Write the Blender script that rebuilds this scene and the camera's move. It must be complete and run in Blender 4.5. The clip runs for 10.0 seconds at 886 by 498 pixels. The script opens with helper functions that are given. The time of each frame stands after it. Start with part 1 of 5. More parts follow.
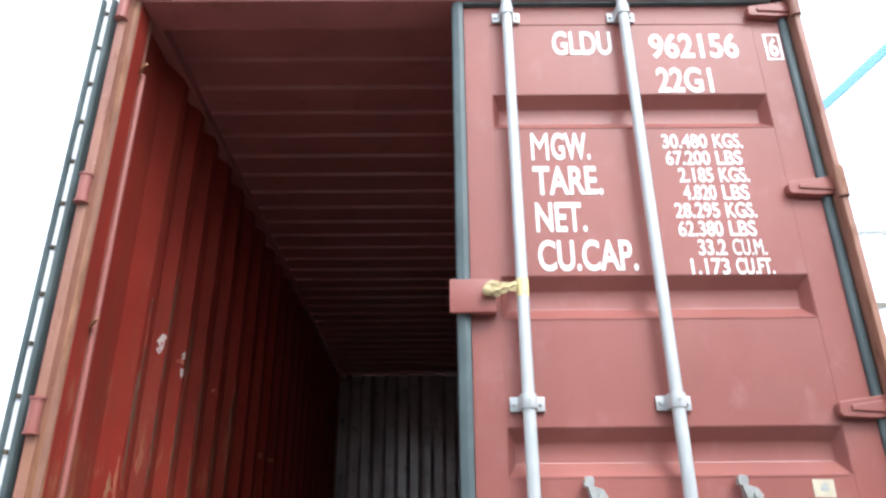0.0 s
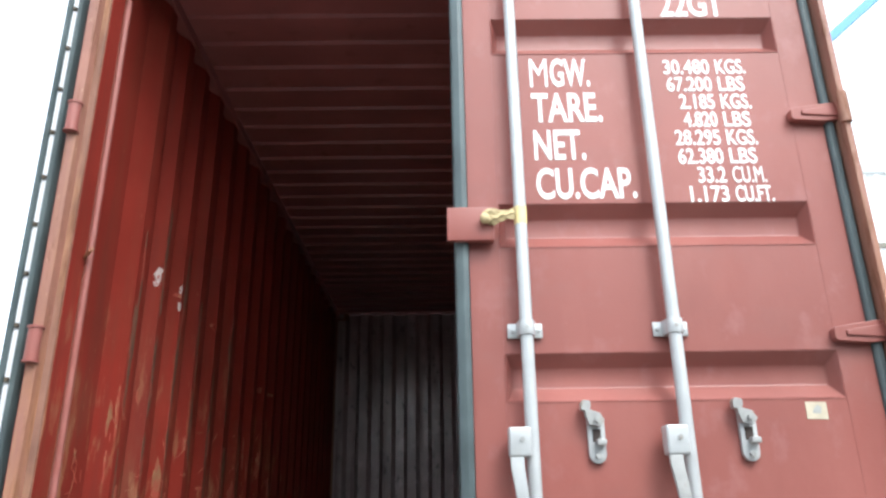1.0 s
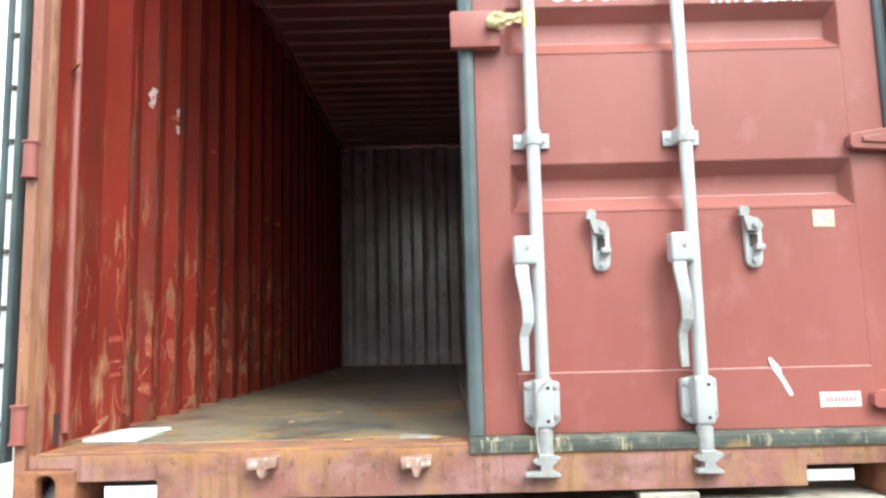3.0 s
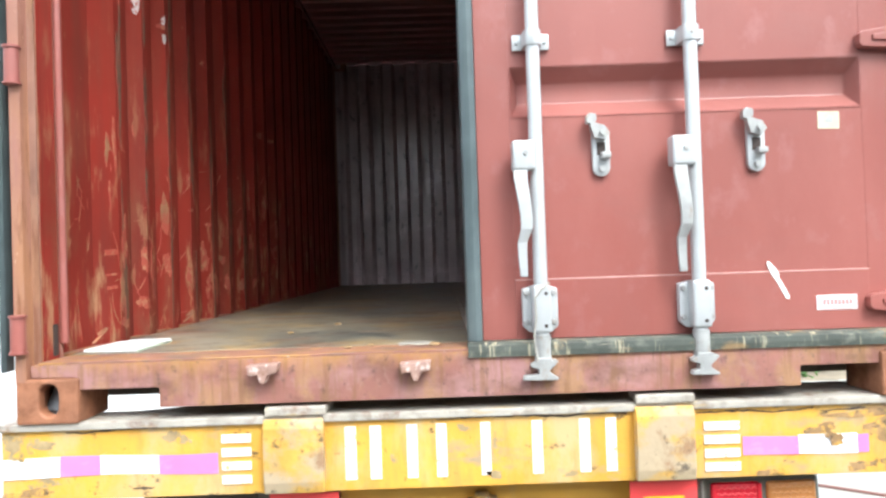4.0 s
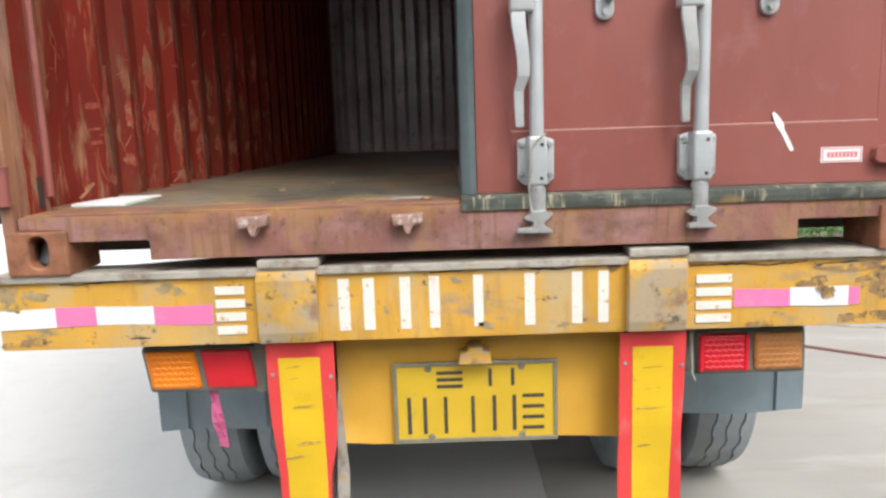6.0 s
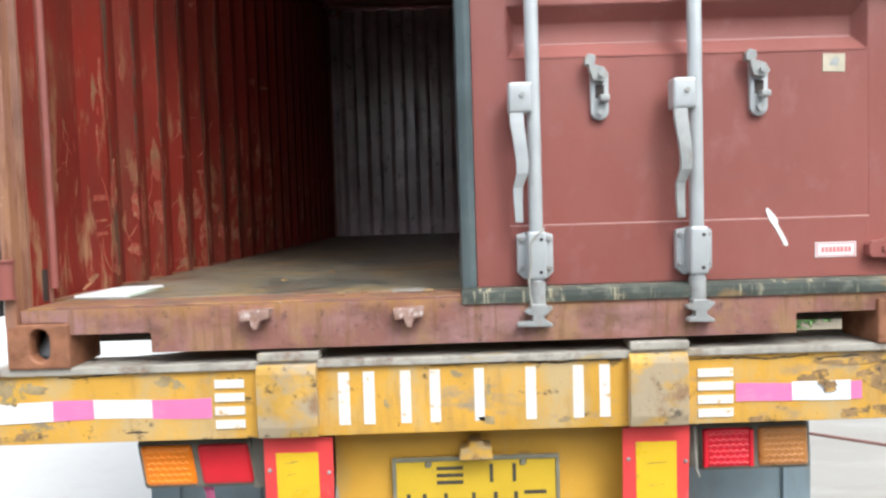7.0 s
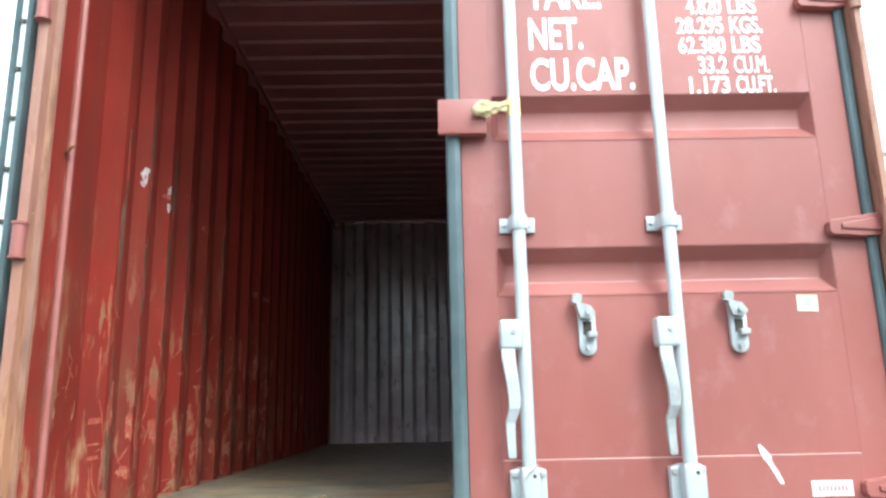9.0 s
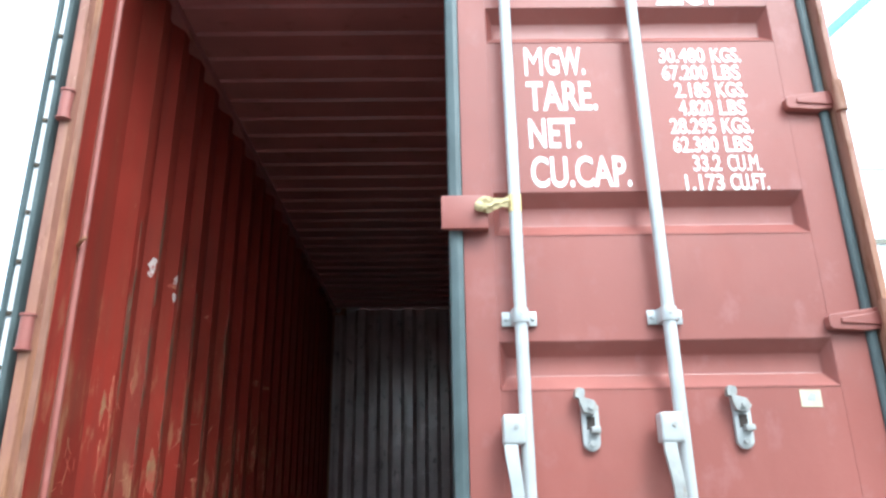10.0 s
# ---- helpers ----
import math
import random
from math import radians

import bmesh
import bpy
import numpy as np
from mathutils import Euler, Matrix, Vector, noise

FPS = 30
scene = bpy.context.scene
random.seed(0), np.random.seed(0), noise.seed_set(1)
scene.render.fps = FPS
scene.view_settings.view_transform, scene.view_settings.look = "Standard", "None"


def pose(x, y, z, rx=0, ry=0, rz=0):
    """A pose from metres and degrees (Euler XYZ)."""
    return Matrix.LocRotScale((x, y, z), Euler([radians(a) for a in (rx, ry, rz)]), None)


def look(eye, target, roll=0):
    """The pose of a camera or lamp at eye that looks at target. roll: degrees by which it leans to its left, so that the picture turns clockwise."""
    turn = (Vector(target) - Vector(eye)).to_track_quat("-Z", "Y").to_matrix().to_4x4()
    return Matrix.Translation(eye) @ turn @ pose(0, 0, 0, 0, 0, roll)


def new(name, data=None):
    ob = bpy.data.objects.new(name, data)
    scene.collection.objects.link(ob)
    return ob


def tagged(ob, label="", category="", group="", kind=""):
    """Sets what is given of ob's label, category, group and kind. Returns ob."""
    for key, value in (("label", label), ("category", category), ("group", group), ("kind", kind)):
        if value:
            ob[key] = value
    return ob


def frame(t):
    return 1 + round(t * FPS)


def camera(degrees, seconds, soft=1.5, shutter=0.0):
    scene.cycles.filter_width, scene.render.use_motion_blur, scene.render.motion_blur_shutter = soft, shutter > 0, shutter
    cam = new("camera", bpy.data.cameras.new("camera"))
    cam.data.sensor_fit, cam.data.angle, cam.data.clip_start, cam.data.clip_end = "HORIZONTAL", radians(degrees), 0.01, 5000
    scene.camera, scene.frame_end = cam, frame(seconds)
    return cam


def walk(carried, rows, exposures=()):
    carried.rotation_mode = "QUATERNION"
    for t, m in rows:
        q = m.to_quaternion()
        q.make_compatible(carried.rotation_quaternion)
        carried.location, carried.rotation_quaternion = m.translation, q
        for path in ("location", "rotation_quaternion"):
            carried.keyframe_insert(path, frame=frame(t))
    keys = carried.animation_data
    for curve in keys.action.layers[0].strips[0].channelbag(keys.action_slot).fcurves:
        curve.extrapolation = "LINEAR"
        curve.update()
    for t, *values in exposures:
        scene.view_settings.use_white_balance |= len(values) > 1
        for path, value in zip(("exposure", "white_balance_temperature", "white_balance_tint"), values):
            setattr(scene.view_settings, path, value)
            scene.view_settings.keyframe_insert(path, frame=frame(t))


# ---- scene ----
# The camera, hand held behind the lorry, and its tilt down and up again.
cam = camera(62.88, 10.0, soft=2.5)
ROWS = [
    (0, -0.0846, -2.0287, 1.8430, 113.984, -0.567, -0.412),
    (0.5, -0.0916, -2.0130, 1.8259, 111.901, -0.752, -0.514),
    (1, -0.0897, -1.9948, 1.8063, 109.540, -0.934, -0.714),
    (1.5, -0.0864, -1.9795, 1.7952, 106.009, -0.992, -0.598),
    (2, -0.0887, -1.9700, 1.7773, 102.668, -1.013, -0.171),
    (2.5, -0.0883, -1.9548, 1.7610, 99.852, -1.093, -0.074),
    (3.2, -0.0874, -1.9268, 1.7272, 95.767, -1.493, -0.008),
    (3.8, -0.0882, -1.9083, 1.7005, 92.089, -1.707, -0.098),
    (4, -0.0934, -1.9067, 1.6958, 90.891, -1.923, -0.187),
    (4.5, -0.0908, -1.8984, 1.6810, 87.731, -1.571, -0.303),
    (5, -0.0890, -1.8881, 1.6621, 84.508, -1.429, -0.375),
    (5.2, -0.0887, -1.8811, 1.6570, 83.125, -1.508, -0.304),
    (5.5, -0.0859, -1.8730, 1.6466, 81.502, -1.583, -0.209),
    (5.75, -0.0819, -1.8668, 1.6399, 80.811, -1.735, -0.053),
    (6, -0.0786, -1.8631, 1.6377, 80.893, -1.877, 0.077),
    (6.3, -0.0781, -1.8642, 1.6447, 82.234, -1.917, 0.076),
    (6.5, -0.0822, -1.8677, 1.6550, 83.400, -1.650, -0.052),
    (7, -0.0835, -1.8766, 1.6768, 87.137, -1.740, -0.237),
    (7.5, -0.0814, -1.8900, 1.7036, 91.404, -1.540, -0.492),
    (8, -0.0772, -1.9073, 1.7276, 95.752, -1.535, -0.654),
    (8.5, -0.0760, -1.9287, 1.7476, 100.153, -1.355, -0.956),
    (9, -0.0744, -1.9455, 1.7671, 102.623, -1.188, -0.866),
    (9.5, -0.0730, -1.9677, 1.7851, 105.608, -0.966, -0.760),
    (10, -0.0790, -1.9804, 1.7835, 109.297, -0.978, -0.881),
]
walk(cam, [(t, pose(x, y, z, 0, 0, yaw) @ pose(0, 0, 0, tilt) @ pose(0, 0, 0, 0, 0, roll)) for t, x, y, z, tilt, roll, yaw in ROWS],
     exposures=[(0.0, 0.68, 5900, 6), (1.5, 0.68, 6100, 3), (2.5, 1.05, 6150, 0), (4.5, 1.08, 6010, 5), (5.0, 0.97, 6040, 5), (5.2, 0.78, 6080, 6), (6.3, 0.22, 6450, 7), (6.5, 0.24, 6450, 7), (7.0, 0.45, 6070, 5), (7.5, 0.82, 5880, 3), (8.5, 1.19, 5600, -6), (10.0, 1.03, 5550, -2)])

# ---- light: a bright overcast sky with a soft sun ----
world = bpy.data.worlds.new("sky")
scene.world = world
world.use_nodes = True
wn, wl = world.node_tree.nodes, world.node_tree.links
sky = wn.new("ShaderNodeTexSky")
sky.sky_type, sky.sun_disc = "NISHITA", False
sky.sun_elevation, sky.sun_rotation = radians(49), radians(152)
sky.dust_density = 4.0
haze = wn.new("ShaderNodeHueSaturation")
haze.inputs["Saturation"].default_value = 0.4
wl.new(sky.outputs[0], haze.inputs["Color"])
cloud = wn.new("ShaderNodeMix")
cloud.data_type = "RGBA"
cloud.inputs["Factor"].default_value = 0.6
cloud.inputs["B"].default_value = (3.0, 3.06, 3.16, 1)
wl.new(haze.outputs[0], cloud.inputs["A"])
wl.new(cloud.outputs["Result"], wn["Background"].inputs["Color"])
wn["Background"].inputs["Strength"].default_value = 0.42
lamp = bpy.data.lights.new("sun", "SUN")
lamp.energy, lamp.angle, lamp.color = 1.25, radians(18), (1.0, 0.97, 0.93)
new("sun", lamp).matrix_world = look((5.5, -10.5, 16), (0, 0, 1.5))


# ---- materials ----
def material(name, base, rough=0.5, metal=0.0, var=0.12, scale=5.0, bump=0.15, fine=90.0, layers=(), spec=0.5):
    """A surface: base colour with broad variation, fine relief, and layers of wear.
    A layer: colour, (sx, sy, sz) of its noise, low and high threshold, strength, (z0, z1) where it fades out upwards or None, roughness."""
    m = bpy.data.materials.new(name)
    m.use_nodes = True
    n, l = m.node_tree.nodes, m.node_tree.links
    bsdf = n["Principled BSDF"]
    bsdf.inputs["Metallic"].default_value = metal
    bsdf.inputs["Specular IOR Level"].default_value = spec
    co = n.new("ShaderNodeTexCoord")
    big = n.new("ShaderNodeTexNoise")
    big.inputs["Scale"].default_value, big.inputs["Detail"].default_value = scale, 6
    l.new(co.outputs["Object"], big.inputs["Vector"])
    ramp = n.new("ShaderNodeValToRGB")
    ramp.color_ramp.elements[0].position, ramp.color_ramp.elements[1].position = 0.3, 0.72
    ramp.color_ramp.elements[0].color = (*[c * (1 - var) for c in base], 1)
    ramp.color_ramp.elements[1].color = (*[min(1, c * (1 + var)) for c in base], 1)
    l.new(big.outputs["Fac"], ramp.inputs["Fac"])
    colour = ramp.outputs["Color"]
    roughness = n.new("ShaderNodeMapRange")
    roughness.inputs["To Min"].default_value, roughness.inputs["To Max"].default_value = max(0.03, rough - 0.1), min(1, rough + 0.1)
    l.new(big.outputs["Fac"], roughness.inputs["Value"])
    rough_out = roughness.outputs["Result"]
    for k, (tone, size, low, high, strength, zs, r) in enumerate(layers):
        mp = n.new("ShaderNodeMapping")
        mp.inputs["Scale"].default_value = size
        mp.inputs["Location"].default_value = (3.1 * k + 1.7, 5.3 * k, 2.9 * k)
        l.new(co.outputs["Object"], mp.inputs["Vector"])
        tex = n.new("ShaderNodeTexNoise")
        tex.inputs["Scale"].default_value, tex.inputs["Detail"].default_value, tex.inputs["Roughness"].default_value = 1.0, 9, 0.62
        l.new(mp.outputs[0], tex.inputs["Vector"])
        mr = n.new("ShaderNodeMapRange")
        for key, v in zip(("From Min", "From Max", "To Min", "To Max"), (low, high, 0, strength)):
            mr.inputs[key].default_value = v
        l.new(tex.outputs["Fac"], mr.inputs["Value"])
        fac = mr.outputs["Result"]
        if zs:
            sep = n.new("ShaderNodeSeparateXYZ")
            l.new(co.outputs["Object"], sep.inputs[0])
            zr = n.new("ShaderNodeMapRange")
            for key, v in zip(("From Min", "From Max", "To Min", "To Max"), (zs[0], zs[1], 1, 0)):
                zr.inputs[key].default_value = v
            l.new(sep.outputs["Z"], zr.inputs["Value"])
            mul = n.new("ShaderNodeMath")
            mul.operation = "MULTIPLY"
            l.new(fac, mul.inputs[0])
            l.new(zr.outputs["Result"], mul.inputs[1])
            fac = mul.outputs[0]
        mix = n.new("ShaderNodeMix")
        mix.data_type = "RGBA"
        l.new(fac, mix.inputs["Factor"])
        l.new(colour, mix.inputs["A"])
        mix.inputs["B"].default_value = (*tone, 1)
        colour = mix.outputs["Result"]
        rm = n.new("ShaderNodeMix")
        l.new(fac, rm.inputs["Factor"])
        l.new(rough_out, rm.inputs["A"])
        rm.inputs["B"].default_value = r
        rough_out = rm.outputs["Result"]
    l.new(colour, bsdf.inputs["Base Color"])
    l.new(rough_out, bsdf.inputs["Roughness"])
    if bump:
        grain = n.new("ShaderNodeTexNoise")
        grain.inputs["Scale"].default_value, grain.inputs["Detail"].default_value = fine, 4
        l.new(co.outputs["Object"], grain.inputs["Vector"])
        bp = n.new("ShaderNodeBump")
        bp.inputs["Strength"].default_value, bp.inputs["Distance"].default_value = bump, 0.004
        l.new(grain.outputs["Fac"], bp.inputs["Height"])
        l.new(bp.outputs[0], bsdf.inputs["Normal"])
    return m


RUST, TAN, DIRT = (0.16, 0.06, 0.025), (0.42, 0.24, 0.13), (0.06, 0.045, 0.035)
door_paint = material("door_paint", (0.274, 0.09, 0.075), 0.42, var=0.12, scale=1.6, bump=0.06, spec=0.36, layers=[
    ((0.33, 0.14, 0.13), (11, 11, 8), 0.56, 0.7, 0.5, None, 0.55), ((0.26, 0.075, 0.06), (5, 5, 2.5), 0.5, 0.66, 0.5, None, 0.38),
    ((0.4, 0.16, 0.13), (3, 3, 1.2), 0.52, 0.75, 0.28, None, 0.5), ((0.24, 0.1, 0.085), (2.2, 2.2, 5), 0.54, 0.7, 0.4, None, 0.5),
    ((0.2, 0.08, 0.05), (30, 30, 6), 0.66, 0.74, 0.35, None, 0.7)])
wall_paint = material("wall_paint", (0.23, 0.027, 0.018), 0.6, var=0.16, scale=3, bump=0.12, spec=0.15, layers=[
    ((0.13, 0.032, 0.025), (5, 5, 0.7), 0.52, 0.68, 0.5, None, 0.6),
    ((0.2, 0.05, 0.03), (14, 14, 1.1), 0.5, 0.64, 0.3, None, 0.6),
    ((0.19, 0.075, 0.042), (9, 7, 2.2), 0.52, 0.66, 0.7, (0.2, 1.3), 0.75),
    (TAN, (26, 20, 5), 0.55, 0.67, 0.75, (0.2, 1.4), 0.8),
    (TAN, (60, 50, 18), 0.66, 0.72, 0.7, (0.4, 2.0), 0.8)])
end_paint = material("end_paint", (0.6, 0.48, 0.49), 0.25, var=0.2, scale=3, bump=0.05, spec=1.0, layers=[
    ((0.24, 0.13, 0.125), (6, 6, 0.3), 0.5, 0.66, 0.8, None, 0.5), (DIRT, (16, 16, 7), 0.58, 0.68, 0.7, None, 0.6), (TAN, (25, 25, 14), 0.66, 0.73, 0.6, (0.2, 1.6), 0.7)])
roof_paint = material("roof_paint", (0.34, 0.115, 0.108), 0.36, var=0.15, scale=3, bump=0.1, layers=[
    (RUST, (7, 7, 7), 0.58, 0.72, 0.5, None, 0.7)])
post_paint = material("post_paint", (0.28, 0.125, 0.09), 0.5, var=0.18, scale=4, bump=0.2, layers=[
    ((0.35, 0.18, 0.11), (20, 20, 1.6), 0.48, 0.62, 0.5, None, 0.65), ((0.32, 0.145, 0.06), (18, 18, 3), 0.46, 0.64, 0.7, (0.3, 1.6), 0.75),
    (RUST, (40, 40, 7), 0.54, 0.66, 0.75, None, 0.8), ((0.5, 0.3, 0.2), (70, 70, 30), 0.64, 0.7, 0.6, None, 0.6)])
sill_paint = material("sill_paint", (0.26, 0.112, 0.088), 0.5, var=0.25, scale=4, bump=0.25, layers=[
    ((0.36, 0.19, 0.185), (4, 4, 6), 0.47, 0.6, 0.7, None, 0.6), ((0.34, 0.19, 0.085), (9, 9, 5), 0.5, 0.62, 0.7, None, 0.75), ((0.33, 0.19, 0.17), (60, 60, 40), 0.56, 0.68, 0.5, None, 0.7),
    ((0.13, 0.06, 0.035), (5, 5, 9), 0.52, 0.66, 0.7, None, 0.75), ((0.2, 0.1, 0.045), (45, 45, 3.5), 0.52, 0.64, 0.7, None, 0.75), ((0.42, 0.21, 0.05), (11, 11, 8), 0.42, 0.6, 0.65, (0.156, 0.11), 0.8), (DIRT, (40, 40, 30), 0.6, 0.7, 0.6, None, 0.85)])
cast_paint = material("cast_paint", (0.29, 0.12, 0.062), 0.65, var=0.25, scale=12, bump=0.4, fine=60, layers=[
    (RUST, (20, 20, 20), 0.45, 0.65, 0.7, None, 0.85), ((0.42, 0.18, 0.07), (14, 14, 14), 0.55, 0.7, 0.6, None, 0.8)])
rubber = material("rubber", (0.075, 0.1, 0.105), 0.55, var=0.2, scale=8, bump=0.1, layers=[((0.2, 0.24, 0.24), (6, 6, 2), 0.5, 0.75, 0.5, None, 0.7)])
rubber_worn = material("rubber_worn", (0.06, 0.068, 0.056), 0.65, var=0.25, scale=8, bump=0.2, layers=[
    ((0.2, 0.2, 0.16), (14, 20, 20), 0.5, 0.66, 0.6, None, 0.8), ((0.42, 0.37, 0.25), (60, 20, 5), 0.57, 0.64, 0.8, None, 0.8), ((0.34, 0.2, 0.08), (9, 9, 20), 0.54, 0.66, 0.6, None, 0.8), ((0.4, 0.35, 0.26), (7, 20, 90), 0.6, 0.68, 0.5, None, 0.8)])
zinc = material("zinc", (0.48, 0.492, 0.495), 0.4, metal=0.3, var=0.08, scale=14, bump=0.06, layers=[((0.5, 0.49, 0.46), (30, 30, 8), 0.58, 0.72, 0.5, None, 0.6)])
zinc_worn = material("zinc_worn", (0.36, 0.36, 0.35), 0.5, metal=0.3, var=0.18, scale=20, bump=0.15, layers=[((0.28, 0.2, 0.13), (40, 40, 20), 0.56, 0.7, 0.7, None, 0.7)])
keeper_steel = material("keeper_steel", (0.33, 0.2, 0.16), 0.6, var=0.25, scale=25, bump=0.3, layers=[(RUST, (30, 30, 30), 0.55, 0.68, 0.7, None, 0.8), ((0.6, 0.5, 0.46), (45, 45, 45), 0.54, 0.62, 0.75, None, 0.7)])
scuff_white = material("scuff_white", (0.5, 0.42, 0.4), 0.7, var=0.2, scale=40, bump=0.1, layers=[((0.33, 0.05, 0.035), (60, 60, 60), 0.5, 0.62, 0.9, None, 0.6)])
scuff_tan = material("scuff_tan", (0.36, 0.155, 0.085), 0.7, var=0.2, scale=40, bump=0.1, layers=[((0.31, 0.05, 0.032), (50, 50, 30), 0.4, 0.5, 0.95, None, 0.6)])
scuff_brown = material("scuff_brown", (0.26, 0.12, 0.06), 0.7, var=0.2, scale=20, bump=0.1, layers=[((0.31, 0.05, 0.032), (30, 30, 15), 0.43, 0.56, 0.95, None, 0.6)])
crest_dirt = material("crest_dirt", (0.13, 0.062, 0.036), 0.8, var=0.3, scale=20, bump=0.2, layers=[((0.26, 0.05, 0.032), (24, 24, 8), 0.5, 0.6, 0.95, None, 0.6)])
lock_steel = material("lock_steel", (0.1, 0.105, 0.115), 0.5, metal=0.3, var=0.2, scale=20, bump=0.2, layers=[(RUST, (30, 30, 30), 0.58, 0.7, 0.6, None, 0.8)])
blocker_grey = material("blocker_grey", (0.14, 0.135, 0.125), 0.8, var=0.2, scale=1.5, bump=0.2)
rust_patch = material("rust_patch", (0.3, 0.18, 0.08), 0.8, var=0.3, scale=30, bump=0.4, layers=[((0.58, 0.33, 0.06), (28, 28, 28), 0.5, 0.58, 0.95, None, 0.5), (DIRT, (50, 50, 50), 0.55, 0.65, 0.8, None, 0.8)])
bare_steel = material("bare_steel", (0.34, 0.25, 0.13), 0.7, var=0.3, scale=30, bump=0.3, layers=[((0.6, 0.34, 0.05), (34, 34, 34), 0.5, 0.57, 0.95, None, 0.5)])
apron_dark = material("apron_dark", (0.17, 0.165, 0.155), 0.9, var=0.2, scale=1.2, bump=0.4, fine=120, layers=[((0.24, 0.23, 0.21), (0.8, 0.8, 1), 0.5, 0.68, 0.6, None, 0.95)])
soil = material("soil", (0.2, 0.16, 0.11), 0.95, var=0.3, scale=3, bump=0.5, fine=30)
seam_paint = material("seam_paint", (0.5, 0.27, 0.24), 0.5, var=0.2, scale=20, bump=0.1)
threshold_steel = material("threshold_steel", (0.27, 0.12, 0.085), 0.55, var=0.25, scale=6, bump=0.25, layers=[
    ((0.42, 0.22, 0.07), (10, 30, 30), 0.48, 0.6, 0.8, None, 0.75), ((0.16, 0.12, 0.09), (7, 14, 14), 0.5, 0.62, 0.7, None, 0.7), ((0.45, 0.4, 0.34), (30, 60, 30), 0.62, 0.68, 0.7, None, 0.8)])
seat_steel = material("seat_steel", (0.24, 0.12, 0.085), 0.7, var=0.25, scale=7, bump=0.2, layers=[
    (RUST, (20, 20, 2.5), 0.48, 0.62, 0.75, None, 0.8), ((0.38, 0.2, 0.11), (16, 16, 3), 0.52, 0.66, 0.7, None, 0.8)])
# Lighter copies of the lens colours stand in for light caught on the ribs.
lens_amber_lit = material("lens_amber_lit", (0.9, 0.27, 0.008), 0.4, var=0.06, scale=12, bump=0.0)
lens_red_lit = material("lens_red_lit", (0.8, 0.04, 0.06), 0.2, var=0.06, scale=12, bump=0.0)
lens_brown_lit = material("lens_brown_lit", (0.53, 0.23, 0.07), 0.3, var=0.06, scale=12, bump=0.0)
# Near-black for paint cracks, and for shade in holes and slots drawn as solids.
hole_shade_and_crack = material("hole_shade_and_crack", (0.05, 0.035, 0.03), 0.8, var=0.2)
white_paint = material("white_paint", (0.86, 0.84, 0.82), 0.5, var=0.04, scale=20, bump=0.05, layers=[((0.5, 0.2, 0.17), (70, 70, 70), 0.66, 0.72, 0.6, None, 0.5)])
stencil_paint = material("stencil_paint", (0.76, 0.73, 0.66), 0.6, var=0.06, scale=20, bump=0.1, layers=[((0.6, 0.3, 0.04), (45, 45, 45), 0.6, 0.66, 0.8, None, 0.6)])
plywood = material("plywood", (0.215, 0.18, 0.125), 0.4, var=0.3, scale=2.5, bump=0.3, fine=60, layers=[
    ((0.38, 0.25, 0.11), (2.2, 3.0, 1), 0.51, 0.58, 0.8, None, 0.5), ((0.1, 0.1, 0.09), (2.8, 2.4, 1), 0.5, 0.58, 0.8, None, 0.3), ((0.26, 0.125, 0.07), (3, 5, 1), 0.56, 0.63, 0.7, None, 0.5),
    ((0.33, 0.29, 0.22), (6, 12, 5), 0.52, 0.6, 0.6, None, 0.5), ((0.08, 0.07, 0.055), (9, 14, 5), 0.54, 0.62, 0.65, None, 0.45), ((0.48, 0.39, 0.25), (16, 30, 5), 0.63, 0.68, 0.8, None, 0.7)])
backing_yellow = material("backing_yellow", (0.7, 0.38, 0.045), 0.5, var=0.12, scale=5, bump=0.15, layers=[
    ((0.52, 0.38, 0.17), (6, 6, 3), 0.5, 0.68, 0.5, None, 0.65), ((0.3, 0.2, 0.1), (9, 9, 16), 0.64, 0.72, 0.6, None, 0.8)])
yellow_paint = material("yellow_paint", (0.62, 0.335, 0.05), 0.45, var=0.16, scale=4, bump=0.2, layers=[
    ((0.5, 0.39, 0.22), (7, 7, 4), 0.46, 0.64, 0.75, None, 0.65), ((0.42, 0.24, 0.07), (22, 22, 5), 0.55, 0.68, 0.5, None, 0.7), ((0.3, 0.25, 0.19), (4.5, 4.5, 11), 0.57, 0.67, 0.8, None, 0.8), (DIRT, (16, 16, 24), 0.61, 0.67, 0.85, None, 0.8), (RUST, (60, 60, 40), 0.66, 0.72, 0.8, None, 0.8)])
yellow_worn = material("yellow_worn", (0.56, 0.32, 0.06), 0.55, var=0.25, scale=9, bump=0.35, fine=50, layers=[
    ((0.4, 0.32, 0.22), (8, 8, 11), 0.43, 0.56, 0.9, None, 0.8), ((0.26, 0.14, 0.07), (13, 13, 9), 0.56, 0.66, 0.8, None, 0.85), (DIRT, (30, 30, 30), 0.58, 0.68, 0.8, None, 0.85)])
deck_steel = material("deck_steel", (0.38, 0.345, 0.295), 0.7, var=0.25, scale=8, bump=0.4, layers=[
    ((0.22, 0.19, 0.15), (12, 30, 12), 0.52, 0.64, 0.7, None, 0.8),
    (RUST, (14, 14, 14), 0.55, 0.68, 0.7, None, 0.8), ((0.5, 0.33, 0.1), (6, 30, 30), 0.6, 0.7, 0.7, None, 0.7)])
chassis_paint = material("chassis_paint", (0.1, 0.075, 0.05), 0.7, var=0.3, scale=5, bump=0.3, layers=[(DIRT, (8, 8, 8), 0.45, 0.6, 0.8, None, 0.9)])
